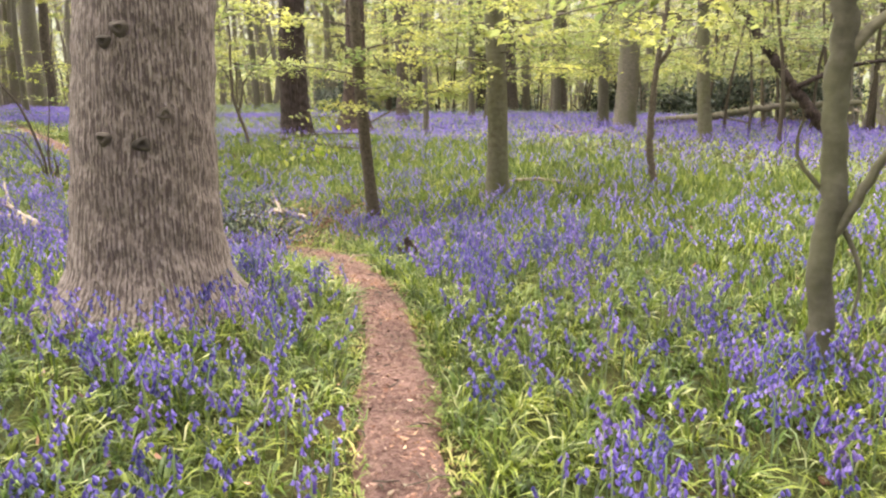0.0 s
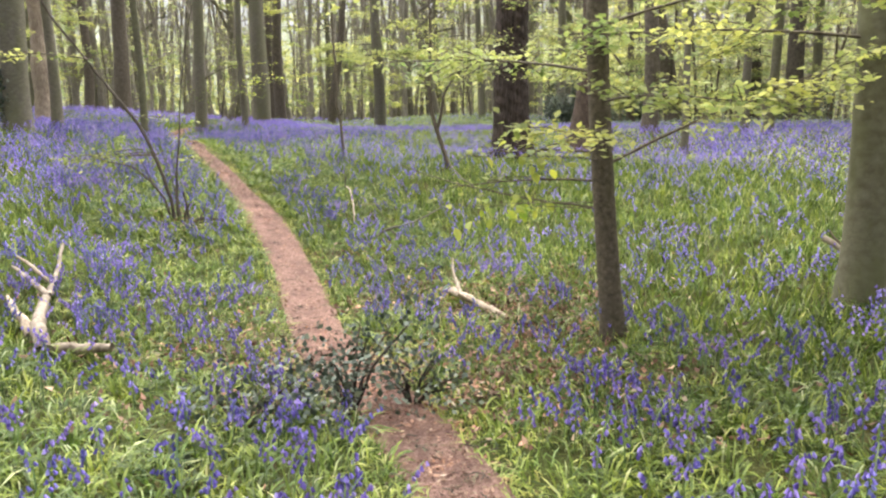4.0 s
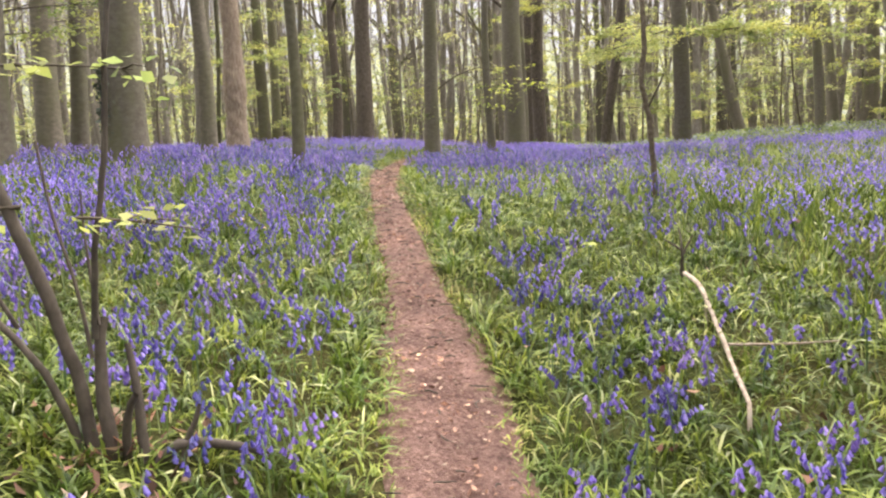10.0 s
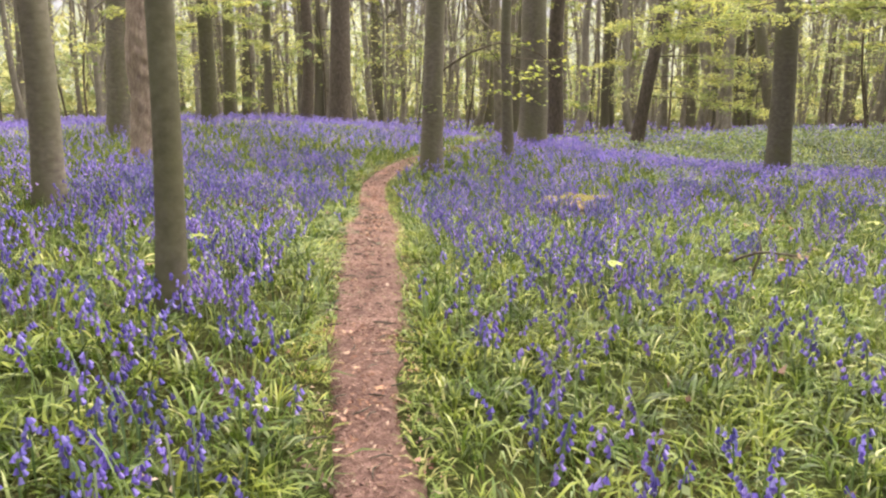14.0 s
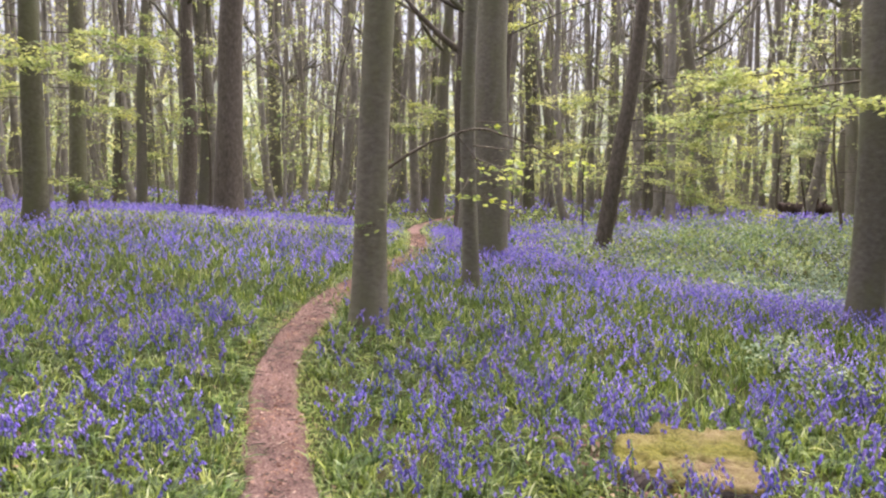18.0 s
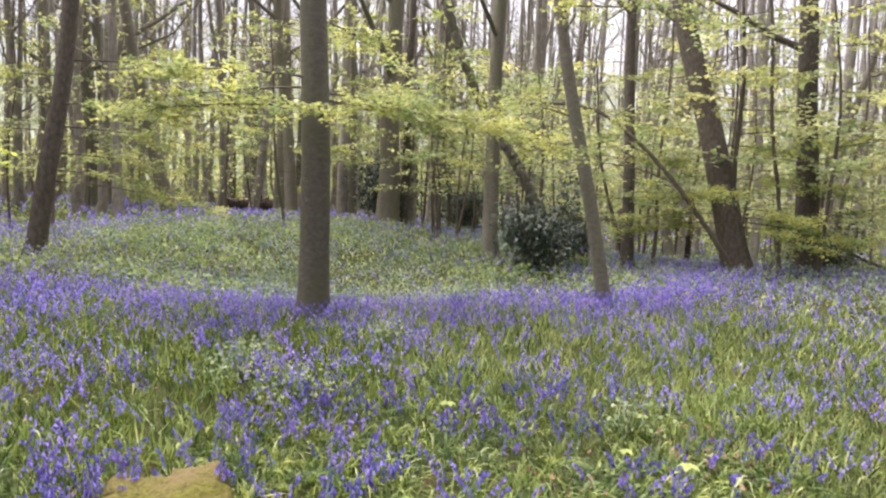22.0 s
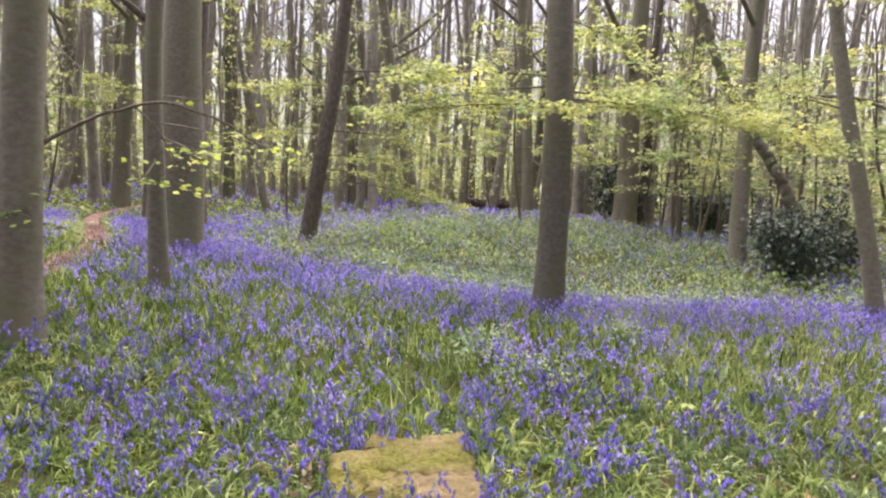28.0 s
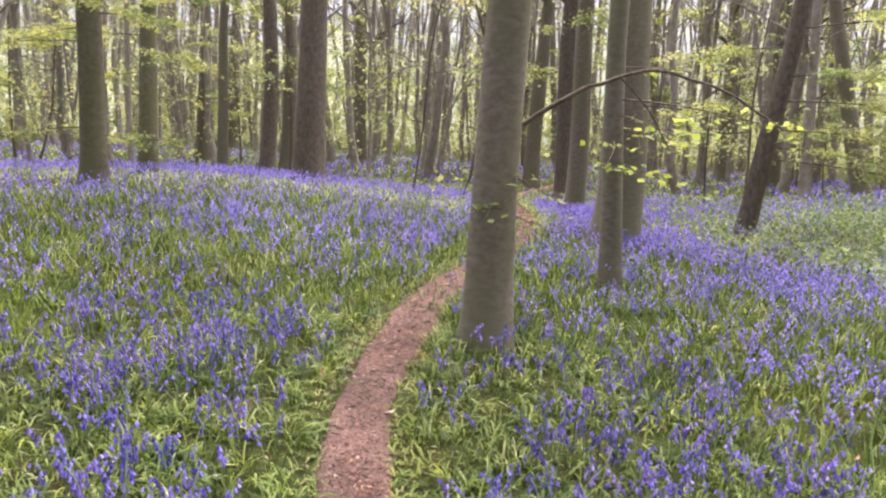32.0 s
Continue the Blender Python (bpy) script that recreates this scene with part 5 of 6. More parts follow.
def slab(x, y):
    """A low sawn slab of rotten wood, split in pieces, cushioned with moss and crumbling along its edge."""
    top = new("mossy_stump")
    top.location = (x, y, float(height(x, y)))
    top.rotation_euler = (0, 0, radians(14))
    top.scale = (1.26, 1.1, 1.0)
    tagged(top, "low rotten stump slab covered in yellow-green moss", "stump")
    n, m = 34, 30
    u, v = np.meshgrid(np.linspace(-1, 1, n), np.linspace(-1, 1, m), indexing="ij")
    edge = np.maximum(np.abs(u), np.abs(v))
    i, j = np.meshgrid(np.arange(n - 1), np.arange(m - 1), indexing="ij")
    q = np.stack([i * m + j, (i + 1) * m + j, (i + 1) * m + j + 1, i * m + j + 1], -1).reshape(-1, 4)
    for k, (cx, cy, hx, hy, lift, slope) in enumerate(((0.05, 0.13, 0.22, 0.2, 0.085, 0.03), (-0.2, -0.03, 0.14, 0.2, 0.06, 0.02), (0.1, -0.19, 0.19, 0.13, 0.055, 0.03), (-0.1, -0.24, 0.1, 0.1, 0.035, 0.02))):
        px = cx + hx * u * (1 + 0.35 * (lattice(v * 3, u, 0.5, 51 + k) - 0.5))
        py = cy + hy * v * (1 + 0.35 * (lattice(u * 3, v, 0.5, 61 + k) - 0.5))
        pz = lift + 0.03 * lattice(px, py, 0.1, 53 + k) + 0.022 * lattice(px, py, 0.03, 54) + slope * v + 0.035 - 0.16 * np.clip((edge - 0.9) / 0.1, 0, 1) ** 2 - 0.03 * (lattice(px * 0.3, py, 0.09, 57 + k) > 0.62)
        part("moss_cushion", mesh_of("moss_cushion", np.stack([px, py, pz], -1), quads=q, mats=[MOSS], smooth=True), top)
    th = np.linspace(0, 2 * math.pi, 28, endpoint=False)
    rows = []
    for z, s in ((-0.08, 1.14), (0.0, 1.08), (0.06, 1.03), (0.075, 0.85)):
        k = s / np.maximum(np.abs(np.cos(th)), np.abs(np.sin(th))) * (1 + 0.08 * np.sin(7 * th + z * 40) + 0.05 * np.sin(11 * th))
        rows.append(np.stack([0.28 * k * np.cos(th), 0.31 * k * np.sin(th), np.full(28, z)], 1))
    i, j = np.meshgrid(np.arange(3), np.arange(28), indexing="ij")
    q = np.stack([i * 28 + j, i * 28 + (j + 1) % 28, (i + 1) * 28 + (j + 1) % 28, (i + 1) * 28 + j], -1).reshape(-1, 4)
    part("rotten_rim", mesh_of("rotten_rim", np.concatenate(rows), quads=q, mats=[DARK], smooth=True), top, "dark crumbling wood under the moss")
    rng = np.random.default_rng(58)
    for cx, cy, count in ((0.02, -0.05, 46), (-0.06, -0.26, 30), (0.12, -0.2, 24)):
        foot = np.stack([cx + rng.normal(0, 0.07, count), cy + rng.normal(0, 0.05, count), np.full(count, 0.08)], 1)
        az, lg = rng.uniform(0, 2 * math.pi, count), rng.uniform(0.05, 0.13, count)
        w = np.stack([-np.sin(az), np.cos(az), 0 * az], 1) * 0.003
        tip = foot + np.stack([np.cos(az) * lg * 0.7, np.sin(az) * lg * 0.7, lg * 0.6], 1)
        part("grass_tuft", mesh_of("grass_tuft", np.stack([foot + w, foot - w, tip], 1), tris=np.arange(3 * count).reshape(count, 3), mats=[VERGE]), top, "thin grass growing through the moss")


slab(-11.08, 20.76)
stems("leaning_tree", "pale slanting trunk among the young leaves", -3.44, 35.07, [([(0.25, -0.1, 0), (0.01, 0, 0.55), (-0.77, 0.3, 2.2), (-1.96, 0.78, 4.2), (-2.79, 1.11, 6.4), (-3.6, 1.4, 9.0)], 0.16, 0.1)], BEECH, "tree", seed=49, sides=10)


def seedling(x, y, size, seed):
    """A pale seedling: a short stalk with a few broad leaves."""
    rng = np.random.default_rng(seed)
    top = new("seedling")
    top.location = (x, y, float(height(x, y)))
    tagged(top, "pale yellow-green seedling among the bluebells", "plant", "seedlings")
    v, q = tube(np.array([[0, 0, -0.02], [0.01, 0, 0.09], [0.015, 0.005, 0.17]]), np.array([0.004, 0.003, 0.002]), 5)
    part("stem", mesh_of("stem", v, quads=q, mats=[STEM]), top)
    for k in range(5):
        a = k * 1.26 + rng.uniform(-0.3, 0.3)
        d = np.array([math.cos(a), math.sin(a)])
        t = np.linspace(0, 1, 6)
        w = size * 0.34 * np.sin(math.pi * np.clip(t * 0.93 + 0.07, 0, 1)) ** 0.8
        mid = np.stack([0.015 + d[0] * size * t, 0.005 + d[1] * size * t, 0.17 + 0.25 * size * t - 0.5 * size * t * t], 1)
        sd = np.array([-d[1], d[0], 0])
        v = np.stack([mid + sd * w[:, None] + [0, 0, 0.008], mid, mid - sd * w[:, None] + [0, 0, 0.008]], 1).reshape(-1, 3)
        i, j = np.meshgrid(np.arange(5), np.arange(2), indexing="ij")
        q = np.stack([i * 3 + j, i * 3 + j + 1, (i + 1) * 3 + j + 1, (i + 1) * 3 + j], -1).reshape(-1, 4)
        part("leaf", mesh_of("leaf", v, quads=q, mats=[PALELEAF], smooth=True), top)


def herb_clump(x, y, wide, count, seed):
    """A spreading clump of pale variegated leaves."""
    rng = np.random.default_rng(seed)
    top = new("herb_clump")
    top.location = (x, y, float(height(x, y)))
    tagged(top, "spreading clump of pale silvery-green leaves", "plant", "pale herb clumps")
    tips = rng.normal(0, wide * 0.5, (14, 2))
    for tx, ty in tips:
        h = rng.uniform(0.12, 0.26)
        v, q = tube(np.array([[tx * 0.3, ty * 0.3, -0.02], [tx * 0.7, ty * 0.7, h * 0.6], [tx, ty, h]]), np.array([0.004, 0.003, 0.002]), 4)
        part("stem", mesh_of("stem", v, quads=q, mats=[STEM]), top)
    k = rng.integers(0, 14, count)
    p = np.stack([tips[k, 0] + rng.normal(0, 0.06, count), tips[k, 1] + rng.normal(0, 0.06, count), rng.uniform(0.06, 0.28, count)], 1)
    v, q = leaves(p, 0.038, rng, 0.7)
    part("foliage", mesh_of("foliage", v, quads=q, mats=[SILVER]), top)


CLUMPS = ((-10.8, 23.3, 0.42, 420), (-8.08, 21.75, 0.24, 180), (-10.4, 22.55, 0.3, 220), (-7.96, 15.19, 0.12, 60), (-9.45, 24.0, 0.3, 200))
SILVER = leafy("silvery_leaf", ((0.0, (0.17, 0.23, 0.10)), (0.5, (0.28, 0.345, 0.18)), (1.0, (0.45, 0.5, 0.33))), 0.45, 0.3)
PALELEAF = leafy("pale_seedling_leaf", ((0.0, (0.36, 0.42, 0.10)), (1.0, (0.50, 0.54, 0.20))), 0.5, 0.4)
for k, (x, y, size) in enumerate(((-8.46, 21.07, 0.05), (-8.16, 20.86, 0.07), (-9.38, 21.95, 0.06), (-9.2, 17.6, 0.08), (-6.26, 14.32, 0.06), (-11.2, 15.94, 0.08), (-8.02, 21.68, 0.05))):
    seedling(x, y, size, 500 + k)
for k, (x, y, wide, count) in enumerate(CLUMPS):
    herb_clump(x, y, wide, count, 700 + k)

stems("dead_stick", "short bent white stick in the grass beside the path", -11.51, 19.26, [([(0, 0, 0.02), (-0.06, -0.03, 0.08), (-0.08, -0.04, 0.13), (-0.12, -0.06, 0.17)], 0.009, 0.011)], DEAD, "stick", seed=33)
stems("dead_branch", "long dark branch that arches down beside a leaning trunk", -1.43, 29.59,
      [([(-0.1, 0.1, 0.0), (-0.27, 0.2, 0.5), (-1.13, 0.83, 1.92), (-1.97, 1.45, 2.96), (-2.78, 2.05, 3.51), (-3.98, 2.93, 3.56)], 0.055, 0.03), ([(-1.13, 0.83, 1.92), (-1.8, 1.3, 2.2), (-2.4, 1.8, 2.3)], 0.02, 0.01)],
      TWIG, "dead branch", [((-1.1, 0.8, 1.9), 200, 1.2, 0.1), ((-1.9, 1.4, 2.9), 150, 1.4, 0.0), ((-2.7, 2.0, 3.4), 250, 1.4, 0.0)], seed=34, size=0.09, dense=40)
stems("young_tree", "thin dark sapling stem standing among the bluebells", -0.21, 29.97, [([(0, 0, 0), (-0.09, 0.07, 1.55), (-0.29, 0.23, 3.22), (-0.39, 0.32, 5.0), (-0.49, 0.4, 6.2)], 0.05, 0.03)], TWIG, "sapling", [((-0.3, 0.2, 3.2), 60, 1.4, 0.1), ((-0.3, 0.2, 4.0), 240, 1.6, 0.1)], seed=35, size=0.09, dense=40)
stems("broken_stem", "short dark broken stem standing upright", -0.41, 33.13, [([(0, 0, 0), (0.01, 0, 0.45), (0.0, 0, 0.84)], 0.075, 0.06)], DARK, "stump", seed=36)
stems("dead_branch", "dark fallen branch arching from the bluebells", 7.6, 35.0,
      [([(0.6, -0.4, 0.0), (0.0, 0.0, 0.35), (-0.5, 0.5, 0.65), (-1.1, 1.1, 1.3)], 0.06, 0.03), ([(0.0, 0.0, 0.35), (-0.7, 0.1, 0.3), (-1.0, 0.2, 0.1)], 0.03, 0.015)], DARK, "dead branch", seed=37)
stems("fallen_trunk", "pale fallen log resting across the undergrowth", 14.26, 31.96,
      [([(-1.2, 2.0, 0.15), (-0.31, 0.52, 0.35), (0.37, -0.62, 0.5), (1.09, -1.85, 0.7), (2.2, -3.6, 0.85)], 0.17, 0.13), ([(-0.9, 0.4, 0.7), (0, -0.6, 0.3), (0.6, -1.4, 0.0)], 0.12, 0.08)], DEAD, "fallen tree", seed=38, sides=10)
stems("fallen_trunk", "red-brown rotten log with an upright dark stub", -12.2, 52.0,
      [([(-1.0, 0, 0.35), (0.0, 0, 0.38), (1.1, 0.05, 0.4)], 0.3, 0.26), ([(0.6, 0, 0.5), (0.7, 0, 0.9), (0.65, 0, 1.25)], 0.16, 0.05), ([(0.9, 0, 0.5), (1.1, 0, 0.85)], 0.1, 0.05)], REDDISH, "fallen tree", seed=39, sides=10)
stems("dead_branch", "thin dark curved twig standing in the bluebells", -1.16, 22.26, [([(0, 0, 0.02), (-0.1, 0.06, 0.23), (-0.31, 0.21, 0.69), (-0.44, 0.3, 0.85)], 0.016, 0.008)], TWIG, "dead branch", seed=46)
stems("dead_stick", "short pale stick lying across the edge of the path", -0.75, 6.2, [([(-0.12, 0.0, 0.03), (0.0, 0.02, 0.04), (0.1, 0.05, 0.03)], 0.009, 0.007)], DEAD, "stick", seed=47)
stems("twig_tuft", "spiky tuft of shoots at the foot of a leaning trunk", -1.05, 29.3, [([(0, 0, 0), (0.1 * math.cos(a), 0.1 * math.sin(a), 0.3), (0.25 * math.cos(a), 0.25 * math.sin(a), 0.75)], 0.012, 0.004) for a in (-2.6, -1.5, -0.9, -0.3, 0.3, 0.9, 1.6)], TWIG, "shoots", seed=40)


def ivy(x, y, r, tall, heading, seed):
    """Ivy that climbs one side of a trunk: a clinging stem and dark overlapping leaves."""
    rng = np.random.default_rng(seed)
    top = new("ivy")
    top.location = (x, y, float(height(x, y)))
    tagged(top, "dark ivy climbing up a beech trunk", "climbing plant", "ivy on the trunks")
    t = np.linspace(0, 1, 14)
    a = radians(heading) + 0.35 * np.sin(t * 7)
    v, q = tube(np.stack([np.cos(a) * (r + 0.01), np.sin(a) * (r + 0.01), tall * t], 1), 0.016 - 0.01 * t, 5)
    part("stem", mesh_of("stem", v, quads=q, mats=[TWIG]), top)
    n = int(230 * tall)
    up = rng.uniform(0.05, 1, n)
    a = radians(heading) + rng.normal(0, 0.5, n)
    out = r + rng.uniform(0.01, 0.06, n)
    v, q = leaves(np.stack([np.cos(a) * out, np.sin(a) * out, tall * up], 1), 0.075, rng, 0.9)
    part("foliage", mesh_of("foliage", v, quads=q, mats=[HOLLY]), top)


ivy(-13.36, 13.13, 0.23, 3.2, -60, 71)
ivy(-12.60, 14.42, 0.21, 1.2, -110, 72)


def holly(x, y, wide, tall, seed, count, size=0.06):
    """A dark evergreen bush: inner stems and glossy leaves in uneven clumps."""
    rng = np.random.default_rng(seed)
    top = new("holly_bush")
    top.location = (x, y, float(height(x, y)))
    tagged(top, "dense dark glossy holly bush", "bush", "holly bushes")
    places = []
    for k in range(9):
        a, e = rng.uniform(0, 6.3), rng.uniform(0.35, 1)
        tip = np.array([math.cos(a) * wide * 0.75 * rng.uniform(0.3, 1), math.sin(a) * wide * 0.75 * rng.uniform(0.3, 1), tall * e * 0.9])
        v, q = tube(np.stack([[0, 0, -0.05], tip * [0.35, 0.35, 0.5], tip]), np.array([0.022, 0.015, 0.005]) * max(0.5, tall), 5)
        part("stem", mesh_of("stem", v, quads=q, mats=[DARK]), top)
        for c in range(4):
            p = tip * rng.uniform(0.45, 1.05) + rng.normal(0, 0.12, 3) * wide
            m = count // 36
            places.append(p + rng.normal(0, 1, (m, 3)) * [0.17 * wide, 0.17 * wide, 0.12 * tall])
    p = np.concatenate(places)
    p = p[p[:, 2] > 0.04]
    v, q = leaves(p, size, rng, 0.8)
    part("foliage", mesh_of("foliage", v, quads=q, mats=[HOLLY]), top)


holly(-2.28, 7.72, 0.6, 0.66, 41, 900, 0.042)
holly(-2.72, 7.3, 0.6, 0.28, 42, 520, 0.045)
holly(-2.0, 8.0, 0.55, 0.4, 40, 340, 0.04)
holly(-4.9, 32.1, 1.15, 1.8, 43, 5200, 0.09)
holly(-4.0, 32.9, 1.0, 1.5, 44, 3000, 0.09)
holly(3.4, 33.0, 1.3, 1.5, 45, 2600, 0.11)
holly(7.5, 31.0, 1.8, 1.9, 46, 4200, 0.12)
holly(10.5, 33.5, 2.0, 2.2, 47, 3600, 0.13)
holly(-6.5, 44.5, 1.8, 2.6, 48, 3600, 0.13)
holly(-3.0, 46.0, 1.8, 2.6, 49, 3600, 0.13)
holly(10.5, 27.5, 2.2, 2.3, 50, 3200, 0.14)
holly(14.0, 26.5, 2.2, 2.6, 51, 3200, 0.14)


def knots():
    """Healed branch scars on the old furrowed trunk, as parts of it."""
    old = next(o for o in scene.objects if o.name.startswith("larch_tree"))
    for degrees, lift, size in ((-94, 1.07, 0.02), (-65, 1.04, 0.024), (-23, 1.09, 0.028), (-47, 1.21, 0.022), (-76, 1.67, 0.022), (-88, 1.6, 0.018), (-28, 1.7, 0.018)):
        a = radians(degrees)
        out, side, up = np.array([math.cos(a), math.sin(a), 0]), np.array([-math.sin(a), math.cos(a), 0]), np.array([0, 0, 1.0])
        th = np.arange(16) * math.pi / 8
        rows = [out * lift_out + (side[None] * np.cos(th)[:, None] * 1.1 + up[None] * np.sin(th)[:, None]) * r * size * (1 + 0.15 * np.sin(3 * th + degrees))[:, None] for r, lift_out in ((2.1, -0.03), (1.4, -0.006), (0.95, 0.0), (0.55, -0.012), (0.05, -0.02))]
        v = np.concatenate(rows) + out * 0.435 + up * lift
        i, j = np.meshgrid(np.arange(4), np.arange(16), indexing="ij")
        q = np.stack([i * 16 + j, i * 16 + (j + 1) % 16, (i + 1) * 16 + (j + 1) % 16, (i + 1) * 16 + j], -1).reshape(-1, 4)
        part("knot", mesh_of("knot", v, quads=q, mats=[BROWN], smooth=True), old, "dark healed branch scar")


knots()


# ---- bluebells, their leaves, and herbs ----
WALKED = np.vstack([spline([(-10.2, 18.6), (-9.2, 20.2)], 0.2), CENTRE[(CENTRE[:, 1] > -0.5) & (CENTRE[:, 1] < 20.5)], spline([(-9.2, 15.9), (-10.8, 18.4)], 0.2)])


def field(rng, per_m2, lo, hi, box):
    """Random places on the plan, that many per square metre, between two distances from the line walked."""
    n = int(per_m2 * (box[1] - box[0]) * (box[3] - box[2]))
    x, y = rng.uniform(box[0], box[1], n), rng.uniform(box[2], box[3], n)
    d = from_track(x, y, WALKED)
    keep = (d >= lo) & (d < hi)
    return x[keep], y[keep]


def hollow(x, y):
    """How far a place lies in the green hollow, where herbs take over from the bluebells; below 0 outside it."""
    u, v = (x + 9.37) * 0.95 + (y - 33.0) * 0.315, -(x + 9.37) * 0.315 + (y - 33.0) * 0.95
    return 1.3 - np.sqrt((u / 5.8) ** 2 + (v / 5.4) ** 2)


def flower_share(x, y):
    """From 0 to 1: how thick the bluebells stand."""
    f = 0.1 + 1.5 * lattice(x, y, 2.4, 21) * lattice(x, y, 0.8, 22) + 0.3 * lattice(x, y, 6, 23) + 0.25 * lattice(x, y, 0.35, 24)
    f = f * np.clip((from_track(x, y) - 0.2) / 0.4, 0.0, 1) * np.clip(0.72 + 0.01 * from_track(x, y, WALKED), 0.72, 0.85)
    f = f * np.clip(1.08 - (x + 7.5) / 12, 0.85, 1.22)
    f = f * (1 - 0.46 * np.exp(-((x + 7.6) ** 2 + (y - 20.8) ** 2) / 11)) * (1 - 0.2 * np.clip((x + 7) / 4, 0, 1) * np.clip((y - 18) / 3, 0, 1))
    late = np.clip((y - 12) / 4, 0, 1)
    f = f * (1 - 0.34 * np.exp(-((y - 14.6) / 2.4) ** 2))
    f = f * (late + (1 - late) * (np.maximum(np.interp(from_track(x, y), (0.5, 2.2, 3.5, 5), (1.0, 0.85, 0.65, 0.52)), 1.3 * np.clip((-5.6 - x) / 2.5, 0, 1)) - np.interp(y, (6, 8.5), (-0.1, 0.12)))) * (1 - 0.55 * worn(x, y))
    f = f * (1 - 0.4 * np.clip((-16 - x) / 5, 0, 1)) * (1 - 0.25 * np.clip((from_track(x, y, WALKED) - 12) / 10, 0, 1))
    e = hollow(x, y)
    f = f + 0.8 * np.exp(-((e + 0.1) / 0.14) ** 2)
    return np.clip(f * (1 - 0.64 * np.clip(1.3 * e, 0, 1)), 0, 1)


def bluebells(name, x, y, rng, bells, full, scale=1.0):
    """Nodding one-sided spikes of bells on arched stems."""
    n = len(x)
    z = height(x, y)
    az, tall = rng.uniform(0, 2 * math.pi, n), rng.uniform(0.2, 0.36, n)
    ahead = np.stack([np.cos(az), np.sin(az), np.zeros(n)], 1)
    up = np.array([0, 0, 1.0])
    foot = np.stack([x, y, z - 0.02], 1)
    lean = rng.uniform(0.05, 0.3, n)[:, None]

    def at(t):
        return foot + ahead * lean * tall[:, None] * t * t + up * (tall[:, None] * (t - 0.1 * t ** 4)) + ahead * 0.03 * t ** 5

    side = np.stack([-np.sin(az), np.cos(az), np.zeros(n)], 1) * 0.0032
    verts, quads, which, o = [], [], [], 0
    if full:
        rows = [at(t) for t in (0, 0.5, 0.8, 1.0)]
        v = np.stack([c + s * side for c in rows for s in (1, -1)], 1)
        k = np.arange(n)[:, None] * 8
        q = np.concatenate([k + np.array([[0, 1, 3, 2]]) + 2 * m for m in range(3)])
        verts.append(v.reshape(-1, 3))
        quads.append(q)
        which.append(np.zeros(len(q)))
        o = n * 8
    tv, tq = [], []
    for m in range(bells):
        t = 1.0 - 0.4 * m / max(1, bells - 1)
        p = at(t)
        twist = rng.uniform(-1.9, 1.9, n)
        out = np.stack([np.cos(az + twist), np.sin(az + twist), np.zeros(n)], 1)
        p = p + out * 0.012 * scale
        hang = (out * 0.35 - up * rng.uniform(0.6, 1.0, n)[:, None])
        hang /= np.linalg.norm(hang, axis=1)[:, None]
        r1 = np.cross(hang, up)
        r1 /= np.linalg.norm(r1, axis=1)[:, None] + 1e-6
        r2 = np.cross(hang, r1)
        lg, wd = 0.021 * scale * rng.uniform(0.8, 1.2, n)[:, None], 0.0085 * scale
        ring = [(math.cos(c), math.sin(c)) for c in (0, 2.1, 4.2)]
        if full:
            v = [p + (r1 * c + r2 * s) * wd * 0.55 for c, s in ring] + [p + hang * lg + (r1 * c + r2 * s) * wd * 1.25 for c, s in ring]
            k = np.arange(n)[:, None] * 6 + o
            q = np.concatenate([k + np.array([[0, 1, 4, 3]]), k + np.array([[1, 2, 5, 4]]), k + np.array([[2, 0, 3, 5]])])
            verts.append(np.stack(v, 1).reshape(-1, 3))
            quads.append(q)
            which.append(np.ones(len(q)))
            o += n * 6
        else:
            v = [p - hang * lg * 0.2] + [p + hang * lg + (r1 * c + r2 * s) * wd * 1.5 for c, s in ring]
            k = np.arange(n)[:, None] * 4 + o
            tq.append(np.concatenate([k + np.array([[0, 1, 2]]), k + np.array([[0, 2, 3]]), k + np.array([[0, 3, 1]])]))
            verts.append(np.stack(v, 1).reshape(-1, 3))
            o += n * 4
    if full:
        me = mesh_of(name, np.concatenate(verts), quads=np.concatenate(quads), mats=[STEM, BELL], which=np.concatenate(which))
    else:
        me = mesh_of(name, np.concatenate(verts), tris=np.concatenate(tq), mats=[BELL])
    return new(name, me)


